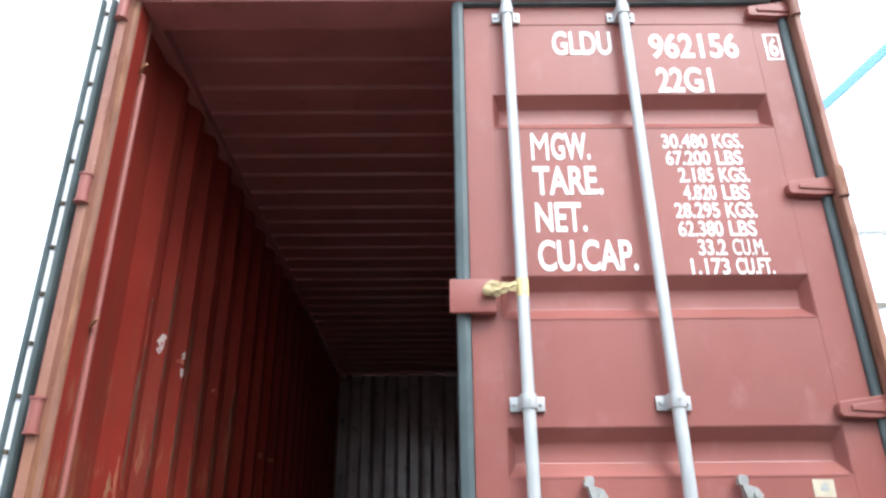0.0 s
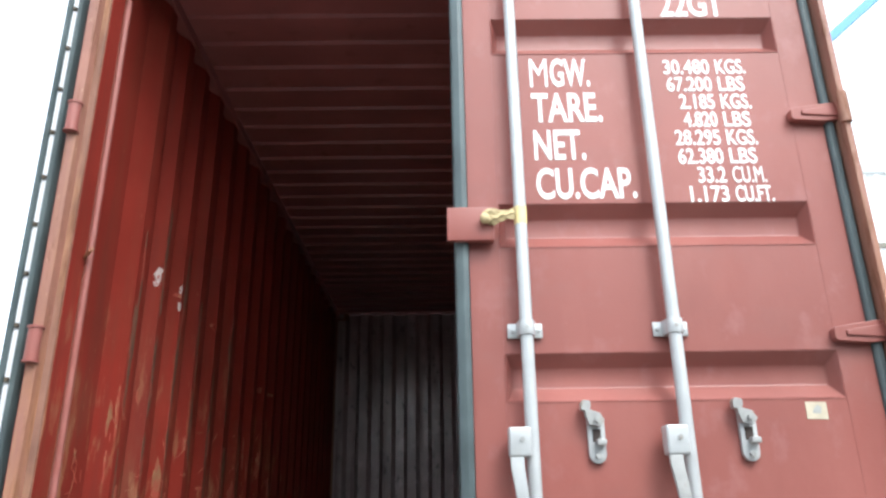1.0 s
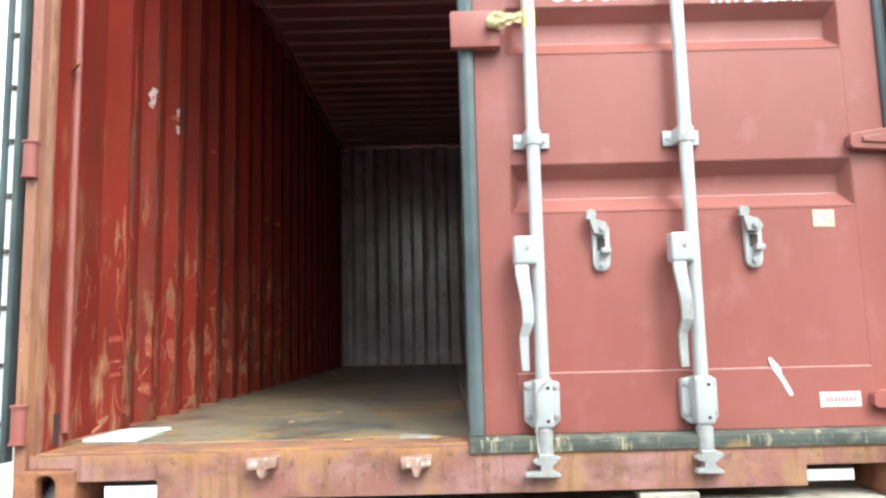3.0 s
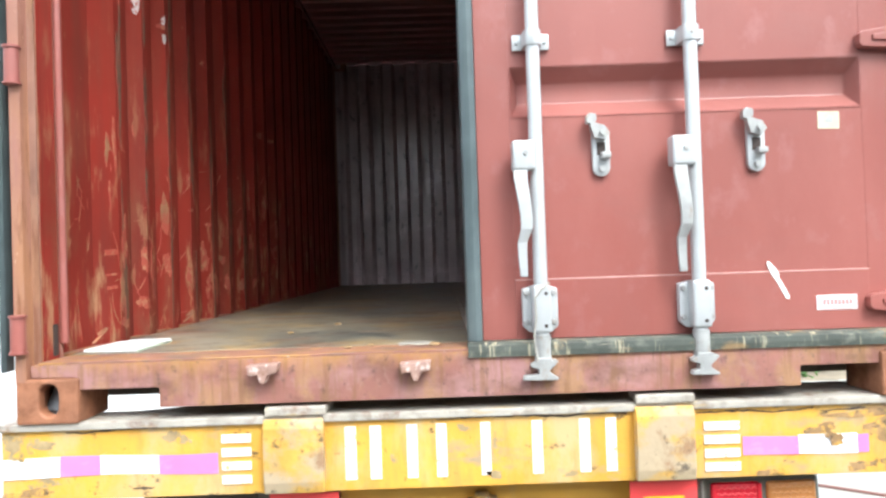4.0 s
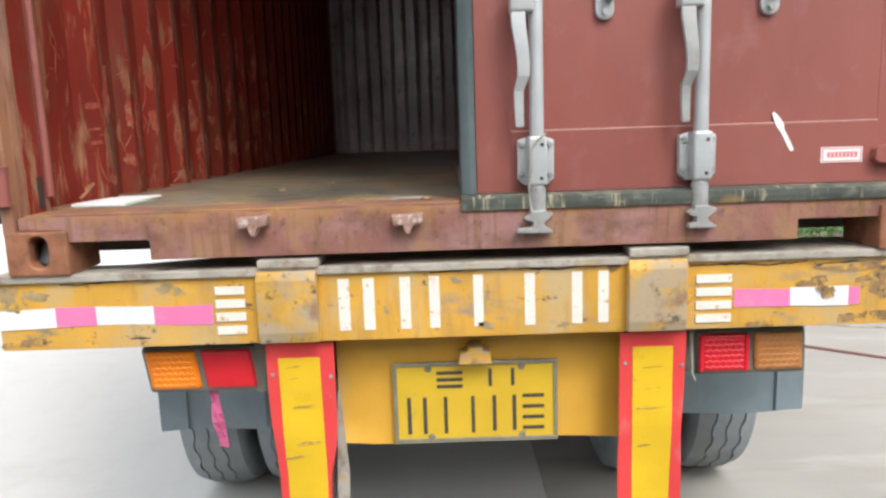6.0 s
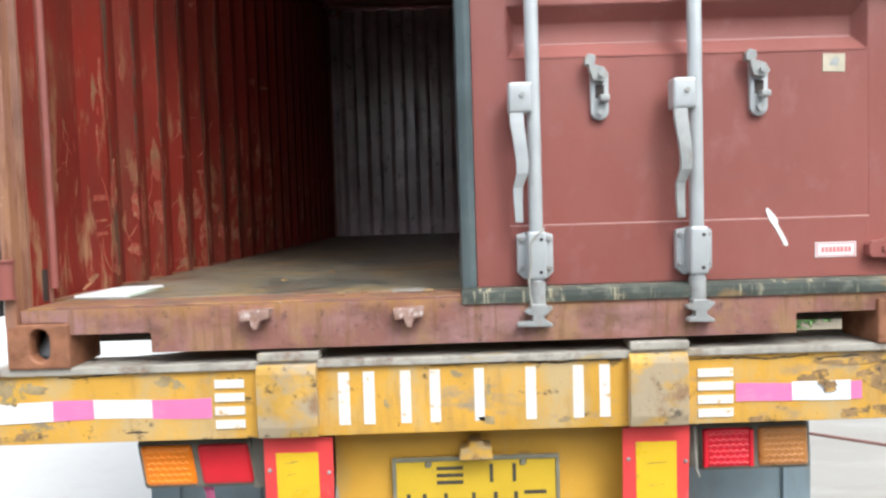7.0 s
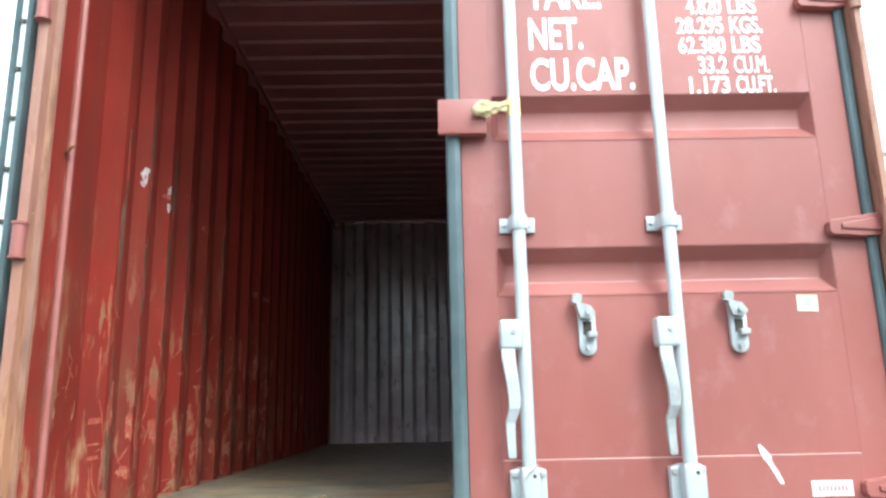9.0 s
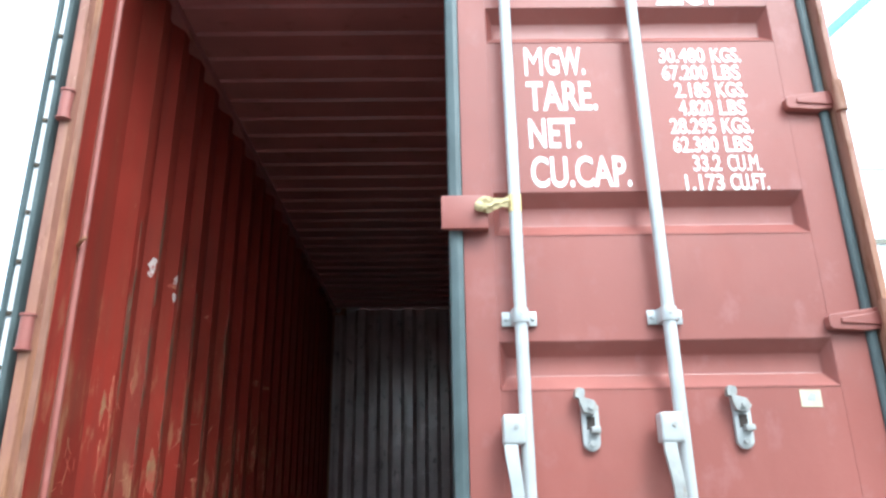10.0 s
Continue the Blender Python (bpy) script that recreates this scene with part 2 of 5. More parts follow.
tape_white = material("tape_white", (0.76, 0.76, 0.79), 0.35, var=0.05, scale=10, bump=0.05, layers=[((0.5, 0.48, 0.45), (30, 30, 30), 0.62, 0.7, 0.6, None, 0.6)])
tape_pink = material("tape_pink", (0.78, 0.2, 0.41), 0.35, var=0.1, scale=6, bump=0.05, layers=[((0.78, 0.38, 0.48), (9, 9, 14), 0.52, 0.7, 0.6, None, 0.5)])
board_red = material("board_red", (0.72, 0.06, 0.06), 0.35, var=0.08, scale=6, bump=0.05, layers=[((0.75, 0.3, 0.26), (12, 12, 8), 0.6, 0.72, 0.5, None, 0.5)])
board_grime = material("board_grime", (0.42, 0.27, 0.05), 0.7, var=0.3, scale=25, bump=0.1, layers=[((0.7, 0.44, 0.025), (60, 60, 60), 0.48, 0.6, 0.9, None, 0.5)])
board_yellow = material("board_yellow", (0.75, 0.48, 0.02), 0.3, var=0.06, scale=6, bump=0.05, layers=[((0.45, 0.3, 0.03), (10, 30, 18), 0.64, 0.72, 0.7, None, 0.6)])
plate_yellow = material("plate_yellow", (0.66, 0.43, 0.03), 0.4, var=0.08, scale=9, bump=0.05, layers=[((0.4, 0.3, 0.08), (30, 30, 30), 0.64, 0.72, 0.5, None, 0.6)])
plate_black = material("plate_black", (0.07, 0.06, 0.045), 0.5, var=0.2, scale=30)
plate_rim = material("plate_rim", (0.27, 0.25, 0.18), 0.5, metal=0.3, var=0.2, scale=20, bump=0.1)
lamp_amber = material("lamp_amber", (0.86, 0.22, 0.004), 0.3, var=0.08, scale=12, bump=0.0)
lamp_brown = material("lamp_brown", (0.5, 0.2, 0.05), 0.3, var=0.15, scale=12, bump=0.05)
lamp_red = material("lamp_red", (0.72, 0.012, 0.03), 0.2, var=0.1, scale=12, bump=0.0)
lamp_red_dull = material("lamp_red_dull", (0.66, 0.018, 0.03), 0.35, var=0.12, scale=12, bump=0.05)
lamp_house = material("lamp_house", (0.16, 0.15, 0.12), 0.6, var=0.2, scale=12, bump=0.1)
mudguard_plastic = material("mudguard_plastic", (0.2, 0.25, 0.28), 0.5, var=0.2, scale=5, bump=0.1, layers=[((0.2, 0.19, 0.17), (7, 7, 3), 0.5, 0.68, 0.6, None, 0.8)])
tyre_rubber = material("tyre_rubber", (0.24, 0.265, 0.28), 0.7, var=0.2, scale=8, bump=0.3, layers=[((0.27, 0.26, 0.25), (6, 6, 6), 0.44, 0.7, 0.6, None, 0.9)])
dusty_concrete = material("dusty_concrete", (0.34, 0.32, 0.29), 0.9, var=0.1, scale=0.8, bump=0.25, fine=25, layers=[
    ((0.3, 0.27, 0.23), (0.6, 3.5, 1), 0.5, 0.66, 0.6, None, 0.9), ((0.42, 0.4, 0.37), (1.0, 5, 1), 0.55, 0.7, 0.6, None, 0.9)])
concrete = material("concrete", (0.54, 0.525, 0.5), 0.85, var=0.07, scale=0.35, bump=0.25, fine=25, layers=[
    ((0.33, 0.305, 0.275), (0.5, 0.7, 1), 0.52, 0.7, 0.5, None, 0.9), ((0.47, 0.46, 0.44), (6, 6, 6), 0.5, 0.7, 0.35, None, 0.9)])
paper_white = material("paper_white", (0.86, 0.86, 0.86), 0.7, var=0.02, scale=10, bump=0.0)
paper_green = material("paper_green", (0.6, 0.68, 0.55), 0.7, var=0.05, scale=30, bump=0.0)
cloth_yellow = material("cloth_yellow", (0.5, 0.4, 0.22), 0.85, var=0.2, scale=30, bump=0.3, fine=200)
tape_yellow = material("tape_yellow", (0.75, 0.62, 0.3), 0.5, var=0.1, scale=30, bump=0.05)
sticker_tan = material("sticker_tan", (0.52, 0.455, 0.34), 0.6, var=0.12, scale=30, bump=0.05)
sticker_red = material("sticker_red", (0.7, 0.25, 0.24), 0.5, var=0.05, scale=30, bump=0.0)
ribbon_pink = material("ribbon_pink", (0.5, 0.1, 0.22), 0.5, var=0.15, scale=12, bump=0.1)
rope_fibre = material("rope_fibre", (0.36, 0.34, 0.3), 0.9, var=0.15, scale=40, bump=0.3, fine=300)
hose_red = material("hose_red", (0.2, 0.09, 0.075), 0.6, var=0.1)
building_white = material("building_white", (0.72, 0.74, 0.75), 0.5, var=0.05, scale=1, bump=0.05)
blue_steel = material("blue_steel", (0.07, 0.25, 0.6), 0.4, var=0.05, scale=2, bump=0.0)
leaf_green = material("leaf_green", (0.09, 0.2, 0.05), 0.6, var=0.3, scale=6, bump=0.0)


# ---- shaping helpers ----
def box(bm, x0, x1, y0, y1, z0, z1, bev=0.0, seg=2):
    vs = bmesh.ops.create_cube(bm, size=1.0)["verts"]
    for v in vs:
        v.co = Vector(((x0 + x1) / 2 + v.co.x * (x1 - x0), (y0 + y1) / 2 + v.co.y * (y1 - y0), (z0 + z1) / 2 + v.co.z * (z1 - z0)))
    if bev:
        es = list({e for v in vs for e in v.link_edges})
        bmesh.ops.bevel(bm, geom=es, offset=bev, segments=seg, affect="EDGES", profile=0.6)
    return bm


def tube(bm, a, b, r, seg=20, r2=None):
    a, b = Vector(a), Vector(b)
    m = Matrix.Translation((a + b) / 2) @ (b - a).to_track_quat("Z", "Y").to_matrix().to_4x4()
    bmesh.ops.create_cone(bm, cap_ends=True, segments=seg, radius1=r, radius2=r if r2 is None else r2, depth=(b - a).length, matrix=m)
    return bm


def prism(bm, points, axis, a, b, bev=0.0):
    """A polygon of (u, v) drawn out along an axis from a to b: axis x uses (y, z), y uses (x, z), z uses (x, y)."""
    def at(p, d):
        return {"x": (d, p[0], p[1]), "y": (p[0], d, p[1]), "z": (p[0], p[1], d)}[axis]
    lo, hi = [bm.verts.new(at(p, a)) for p in points], [bm.verts.new(at(p, b)) for p in points]
    faces = [bm.faces.new(lo), bm.faces.new(hi[::-1])]
    n = len(points)
    for i in range(n):
        faces.append(bm.faces.new((lo[i], hi[i], hi[(i + 1) % n], lo[(i + 1) % n])))
    bmesh.ops.recalc_face_normals(bm, faces=faces)
    if bev:
        bmesh.ops.bevel(bm, geom=list({e for f in faces for e in f.edges}), offset=bev, segments=2, affect="EDGES", profile=0.6)
    return bm


def sheet(bm, rows, thick=None):
    """A skin through a grid of points: rows of equal length."""
    vs = [[bm.verts.new(p) for p in r] for r in rows]
    fs = [bm.faces.new((vs[i][j], vs[i][j + 1], vs[i + 1][j + 1], vs[i + 1][j])) for i in range(len(vs) - 1) for j in range(len(vs[0]) - 1)]
    if thick:
        bm.normal_update()
        bmesh.ops.solidify(bm, geom=fs, thickness=thick)
    return bm


def sweep(bm, path, r, seg=8):
    """A round rod along a path."""
    path = [Vector(p) for p in path]
    rings = []
    for i, p in enumerate(path):
        d = (path[min(i + 1, len(path) - 1)] - path[max(i - 1, 0)]).normalized()
        q = d.to_track_quat("Z", "Y")
        rings.append([bm.verts.new(p + q @ Vector((r * math.cos(k * 2 * math.pi / seg), r * math.sin(k * 2 * math.pi / seg), 0))) for k in range(seg)])
    for a, b in zip(rings, rings[1:]):
        for k in range(seg):
            bm.faces.new((a[k], a[(k + 1) % seg], b[(k + 1) % seg], b[k]))
    bm.faces.new(rings[0][::-1]), bm.faces.new(rings[-1])
    return bm


def thing(name, base, label, category, group="", kind=""):
    ob = new(name)
    ob.location = base
    ob.empty_display_size = 0.1
    ob["base"] = base
    return tagged(ob, label, category, group, kind)


def part(name, bm, mat, parent=None, label="", smooth=False, base=None):
    """One bmesh, drawn in world metres, as one mesh under its thing."""
    top = parent
    while top is not None and top.parent is not None:
        top = top.parent
    origin = Vector(base) if base is not None else (Vector(top.location) if top is not None else Vector())
    for v in bm.verts:
        v.co -= origin
    me = bpy.data.meshes.new(name)
    bm.to_mesh(me)
    bm.free()
    me.materials.append(mat)
    if smooth:
        for p in me.polygons:
            p.use_smooth = True
        me.set_sharp_from_angle(angle=radians(38))
    ob = new(name, me)
    if parent is not None:
        ob.parent = parent
    else:
        ob.location = origin
    return tagged(ob, label)


B = bmesh.new
DECK = 1.30      # top of the trailer's cross beam, on which the container stands
FLOOR = DECK + 0.16
TOP = DECK + 2.591

# ---- ground ----
bm = B()
sheet(bm, [[(-300 + 60 * i, -300 + 60 * j, 0) for i in range(11)] for j in range(11)])
tagged(part("ground", bm, concrete), "pale grey dusty concrete yard under the lorry", "ground", kind="structure")

tagged(part("pavement", box(B(), 0.35, 30, -0.3, 7.36, -0.03, 0.005, 0.002), dusty_concrete), "dusty beige concrete slab with faint tracks", "pavement", kind="structure")

# dark apron, added out of view to weaken light bounced off the ground
tagged(part("road", box(B(), -25, 25, -7.0, -0.302, -0.03, 0.006, 0.002), apron_dark), "dusty dark apron added out of view to weaken ground bounce", "road", kind="structure")
# wall behind the camera, added unseen to block low sky light
tagged(part("sky_blocker", box(B(), -25, 25, -7.3, -7.0, 0, 4.1, 0.02), blocker_grey), "plain dark grey wall added unseen to block low sky", "wall", kind="structure")

# ---- the container ----
box20 = thing("shipping_container", (0, 0, DECK), "red-brown steel freight container with one door open", "container")


def corner_casting(sx, y0, y1, z0, rear):
    """A hollow corner block with an oval hole in its end face and one in its side."""
    x0, x1 = sorted((sx * 1.219, sx * 1.057))
    bm = B()
    cx, cz, ya, yb = (x0 + x1) / 2 - sx * 0.004, z0 + 0.062, y0, y1
    t = 0.03
    n = 24
    def ring(hw, hh):
        pts = []
        for k in range(n):
            a = 2 * math.pi * k / n
            c, s = math.cos(a), math.sin(a)
            pts.append((cx + hw * c, cz + (hh - hw) * (1 if s > 0 else -1) * (abs(s) > 1e-6) + hw * s))
        return pts
    def square():
        pts = []
        for k in range(n):
            a = 2 * math.pi * k / n
            c, s = math.cos(a), math.sin(a)
            f = 1 / max(abs(c), abs(s))
            pts.append(((x0 + x1) / 2 + c * f * (x1 - x0) / 2, z0 + 0.059 + s * f * 0.059))
        return pts
    rings = [(ring(0.026, 0.043), ya + t), (ring(0.026, 0.043), ya + 0.004), (ring(0.03, 0.047), ya)]
    front = [[bm.verts.new((x, y, z)) for x, z in pts] for pts, y in rings]
    outer = [bm.verts.new((x, ya, z)) for x, z in square()]
    back = [bm.verts.new((x, yb, z)) for x, z in square()]
    seq = front + [outer, back]
    for a, b in zip(seq, seq[1:]):
        for k in range(n):
            bm.faces.new((a[k], a[(k + 1) % n], b[(k + 1) % n], b[k]))
    bm.faces.new(back)
    inner = [bm.verts.new((x, ya + t + 0.09, z)) for x, z in ring(0.05, 0.05)]
    for k in range(n):
        bm.faces.new((inner[k], inner[(k + 1) % n], front[0][(k + 1) % n], front[0][k]))
    bm.faces.new(inner[::-1])
    bmesh.ops.recalc_face_normals(bm, faces=bm.faces[:])
    sharp = [e for e in bm.edges if len(e.link_faces) == 2 and e.calc_face_angle() > 1.2 and all(v in outer or v in back for v in e.verts)]
    bmesh.ops.bevel(bm, geom=sharp, offset=0.007, segments=2, affect="EDGES", profile=0.6)
    return part("corner_casting", bm, cast_paint, box20, "rusty cast steel corner block with an oval hole" if rear else "")


for sx in (-1, 1):
    corner_casting(sx, 0.0, 0.178, DECK, True)
    corner_casting(sx, 0.0, 0.178, TOP - 0.118, True)
    corner_casting(sx, 5.88, 6.058, DECK, False)
    corner_casting(sx, 5.88, 6.058, TOP - 0.118, False)

# rear corner posts: an outer channel with the hinge lugs and an inner channel
for sx in (-1, 1):
    bm = B()
    lip = ((1.19, 0.0), (1.186, 0.034), (1.168, 0.04)) if sx < 0 else ((1.199, 0.0), (1.198, 0.105), (1.168, 0.107))
    prism(bm, [(sx * x, y) for x, y in ((1.219, 0.0), *lip, (1.168, 0.125), (1.166, 0.148), (1.219, 0.15))], "z", DECK + 0.11, TOP - 0.11, 0.003)
    part("corner_post", bm, post_paint, box20, "rust-streaked red steel corner post")
    if sx < 0:
        part("post_seat", box(B(), -1.1862, -1.1672, 0.0325, 0.036, DECK + 0.155, TOP - 0.13), seat_steel, box20, "brown rusty seat for the door seal")
    part("post_liner", box(B(), *sorted((sx * 1.1676, sx * 1.1658)), 0.109 if sx > 0 else 0.044, 0.124, DECK + 0.16, TOP - 0.13), wall_paint, box20)
    bm = B()
    tube(bm, (sx * 1.158, 0.137, DECK + 0.2), (sx * 1.158, 0.137, TOP - 0.385), 0.011, 12)
    part("post_bead", bm, door_paint, box20, smooth=True)
    bm = B()
    box(bm, *sorted((sx * 1.219, sx * 1.13)), 5.9, 6.05, DECK + 0.118, TOP - 0.118, 0.006)
    part("corner_post", bm, post_paint, box20)


def corrugated(start, end, pitch, deep, flats=(0.3, 0.2, 0.3, 0.2)):
    """Points (along, depth) of a trapezoid corrugation between start and end."""
    pts, s = [(start, 0.0)], start
    while s < end - pitch * 0.5:
        for f, d in zip(flats, (0.0, deep, deep, 0.0)):
            s += f * pitch
            pts.append((min(s, end), d))
    pts.append((end, 0.0))
    return pts


WALL_X, WALL_DEEP = 1.172, 0.036
CRESTS = [0.53, 0.765, 0.995, 1.24] + [1.515 + 0.275 * k for k in range(16)]     # where each inner flat begins
WALL_PROFILE = [(0.14, WALL_DEEP), (0.42, WALL_DEEP)]
for c, nxt in zip(CRESTS, CRESTS[1:] + [5.96]):
    WALL_PROFILE += [(c, 0.0), (c + 0.065, 0.0), (c + 0.12, WALL_DEEP), (nxt - 0.055, WALL_DEEP)]


def wall_out(y):
    """How far outwards the side wall's skin lies at y."""
    return float(np.interp(y, [p[0] for p in WALL_PROFILE], [p[1] for p in WALL_PROFILE]))


def on_wall(bm):
    """Lays a thin shape, drawn round x = 0, on the skin of the wall."""
    for v in bm.verts:
        v.co.x -= WALL_X + wall_out(v.co.y)
    return bm


for sx in (-1, 1):
    bm = B()
    sheet(bm, [[(sx * (WALL_X + d), y, z) for y, d in WALL_PROFILE] for z in (DECK + 0.13, DECK + 0.9, DECK + 1.7, TOP - 0.05)], 0.003)
    bmesh.ops.recalc_face_normals(bm, faces=bm.faces[:])
    part("side_wall", bm, wall_paint, box20, "scuffed red corrugated steel side wall")
    bm = B()
    box(bm, *sorted((sx * 1.16, sx * 1.222)), 0.15, 5.95, TOP - 0.1, TOP - 0.045, 0.006)
    part("top_rail", bm, roof_paint, box20)
    bm = B()
    box(bm, *sorted((sx * 1.176, sx * 1.219)), 0.17, 5.89, DECK + 0.0125, DECK + 0.162, 0.004)
    part("bottom_rail", bm, sill_paint, box20)

bm = B()
prof = corrugated(-1.175, 1.16, 0.2585, 0.085, (0.34, 0.16, 0.34, 0.16))
sheet(bm, [[(x, 5.89 + d, z) for x, d in prof] for z in (DECK + 0.13, DECK + 1.3, TOP - 0.05)], 0.003)
box(bm, -1.15, 1.15, 5.965, 6.04, TOP - 0.12, TOP - 0.046, 0.004)
box(bm, -1.15, 1.15, 5.95, 6.04, DECK + 0.02, DECK + 0.15, 0.004)
part("end_wall", bm, end_paint, box20, "dull grey-brown corrugated steel end wall")

bm = B()
prof = corrugated(0.292, 5.85, 0.197, 0.014, (0.46, 0.045, 0.45, 0.045))
prof = [(0.1, 0.0)] + prof + [(6.04, 0.0)]
sheet(bm, [[(x, y, TOP - 0.042 + d) for y, d in prof] for x in (-1.215, -0.4, 0.4, 1.215)], 0.003)
part("roof", bm, roof_paint, box20, "dark red corrugated steel roof panel")

# rear header and sill with the lifting pockets
bm = B()
prism(bm, [(0.0, TOP - 0.012), (0.0, TOP - 0.1), (0.03, TOP - 0.105), (0.03, TOP - 0.126), (0.19, TOP - 0.12), (0.19, TOP - 0.046), (0.1, TOP - 0.012)], "x", -1.06, 1.06, 0.003)
box(bm, -1.1645, 1.1645, 0.033, 0.186, TOP - 0.13, TOP - 0.1185, 0.002)
part("door_header", bm, roof_paint, box20, "red steel beam over the door opening")
bm = B()
S0, S1 = DECK + 0.033, DECK + 0.153
prism(bm, [(-0.848, S0), (0.848, S0), (0.848, S0 + 0.05), (0.853, S0 + 0.053), (1.07, S0 + 0.053), (1.07, DECK + 0.119), (1.185, DECK + 0.119), (1.185, S1), (-1.185, S1), (-1.185, DECK + 0.119), (-1.07, DECK + 0.119), (-1.07, S0 + 0.053), (-0.853, S0 + 0.053), (-0.848, S0 + 0.05)], "y", 0.012, 0.05, 0.003)
box(bm, -0.848, -0.84, 0.05, 0.25, S0, S1)
box(bm, 0.84, 0.848, 0.05, 0.25, S0, S1)
part("threshold_plate", box(B(), -1.166, 1.166, 0.0125, 0.17, S1 + 0.0002, S1 + 0.0065, 0.002), threshold_steel, box20, "rusty worn steel threshold plate")
part("door_sill", bm, sill_paint, box20, "rust-streaked dull red sill beam")
for k, (cx, cz) in enumerate(((-0.567, 1.423), (-0.17, 1.417))):
    bm = B()
    prism(bm, [(cx - 0.04, cz + 0.016), (cx + 0.042, cz + 0.02), (cx + 0.038, cz - 0.004), (cx + 0.014, cz - 0.01), (cx + 0.006, cz - 0.032), (cx - 0.006, cz - 0.03), (cx - 0.012, cz - 0.008), (cx - 0.036, cz - 0.012)], "y", -0.03, 0.013, 0.004)
    part("cam_keeper", bm, keeper_steel, box20, "chipped cast steel keeper on the sill")

# floor panels of worn plywood on steel cross members
ys = [0.172, 1.35, 2.5, 3.65, 4.8, 5.9]
for a, b in zip(ys, ys[1:]):
    for x0, x1 in ((-1.17, -0.012), (0.012, 1.17)):
        bm = B()
        box(bm, x0 + 0.002, x1 - 0.002, a + 0.003, b - 0.003, FLOOR - 0.028, FLOOR, 0.003, 1)
        part("floor_panel", bm, plywood, box20)
bm = B()
box(bm, -0.012, 0.012, 0.172, 5.9, FLOOR - 0.03, FLOOR - 0.002)
part("floor_strip", bm, deck_steel, box20)
for k in range(19):
    bm = B()
    y = 0.3 + 0.3 * k
    box(bm, -1.17, 1.17, y, y + 0.045, DECK + 0.02, FLOOR - 0.03)
    part("cross_member", bm, chassis_paint, box20)

# lashing rings on the wall foot and the post
for y, z, x in ((0.32, 1.49, 1.16), (1.1, 1.49, 1.16)):
    bm = B()
    pts = [(-x + 0.03 * math.sin(a), y - 0.018 * math.cos(a) + 0.012 * math.sin(a), z + 0.028 * math.sin(a) - 0.012 * math.cos(a)) for a in [math.pi * k / 8 for k in range(9)]]
    sweep(bm, pts, 0.004)
    part("lashing_ring", bm, cast_paint, box20, smooth=True)
for z in (2.554, 3.52):
    bm = B()
    sweep(bm, [(-1.165, 0.12, z - 0.012), (-1.152, 0.105, z - 0.006), (-1.14, 0.1, z + 0.004), (-1.135, 0.104, z + 0.012)], 0.006)
    part("lashing_hook", bm, cast_paint, box20, smooth=True)
for z0, z1 in ((1.468, 1.555),):
    # thin dark block in place of a recess, its shade put into the colour
    part("post_slot_shade", box(B(), -1.17, -1.164, 0.09, 0.118, z0, z1, 0.002), hole_shade_and_crack, box20)

# scuffs and patches of old paint on the wall
def scuff(y, z, w, h, mat, seed):
    rnd = random.Random(seed)
    n = 30
    pts = []
    ph = [rnd.uniform(0, 6.28) for _ in range(4)]
    for k in range(n):
        a = 2 * math.pi * k / n
        r = 0.75 + 0.2 * math.sin(2 * a + ph[0]) + 0.14 * math.sin(3 * a + ph[1]) + 0.1 * math.sin(7 * a + ph[2]) + 0.06 * math.sin(11 * a + ph[3])
        pts.append((y + w * r * math.cos(a), z + h * r * math.sin(a)))
    part("paint_scuff", on_wall(prism(B(), pts, "x", -0.001, 0.0006 + 0.00003 * (seed % 100))), mat, box20)


for k, (y, z, w, h, m) in enumerate((
        (0.748, 2.69, 0.022, 0.028, scuff_white), (0.745, 2.651, 0.012, 0.022, scuff_white), (0.991, 2.692, 0.012, 0.03, scuff_white), (0.981, 2.668, 0.02, 0.016, scuff_tan),
        (0.993, 2.621, 0.01, 0.03, scuff_white), (1.507, 2.655, 0.032, 0.02, scuff_tan), (2.578, 2.507, 0.03, 0.02, scuff_tan), (2.854, 2.517, 0.03, 0.02, scuff_tan),
        (0.99, 1.72, 0.026, 0.075, scuff_tan), (0.982, 1.901, 0.03, 0.1, scuff_brown), (0.755, 1.73, 0.02, 0.05, scuff_tan), (0.748, 1.578, 0.03, 0.03, scuff_tan),
        (1.24, 1.66, 0.03, 0.06, scuff_tan), (1.25, 1.95, 0.02, 0.012, scuff_tan), (1.51, 1.64, 0.022, 0.07, scuff_tan), (1.504, 1.901, 0.03, 0.01, scuff_tan),
        (1.778, 1.619, 0.02, 0.06, scuff_tan), (0.495, 1.952, 0.005, 0.06, scuff_tan), (2.046, 1.598, 0.02, 0.05, scuff_tan), (1.233, 2.081, 0.012, 0.03, scuff_tan))):
    scuff(y, z, w, h, m, k)
def scratch(y, z, size, turn, bend, wide, mat):
    """A thin curved scrape on the wall."""
    n, low, high = 8, [], []
    for i in range(n + 1):
        u = i / n - 0.5
        a = turn + bend * u
        py, pz = y + size * u * math.cos(a), z + size * u * math.sin(a)
        t = 0.0004 + wide * (1 - (2 * u) ** 2)
        low.append((py + t * math.sin(a), pz - t * math.cos(a)))
        high.append((py - t * math.sin(a), pz + t * math.cos(a)))
    part("scratch", on_wall(prism(B(), low + high[::-1], "x", -0.0008, 0.001)), mat, box20)


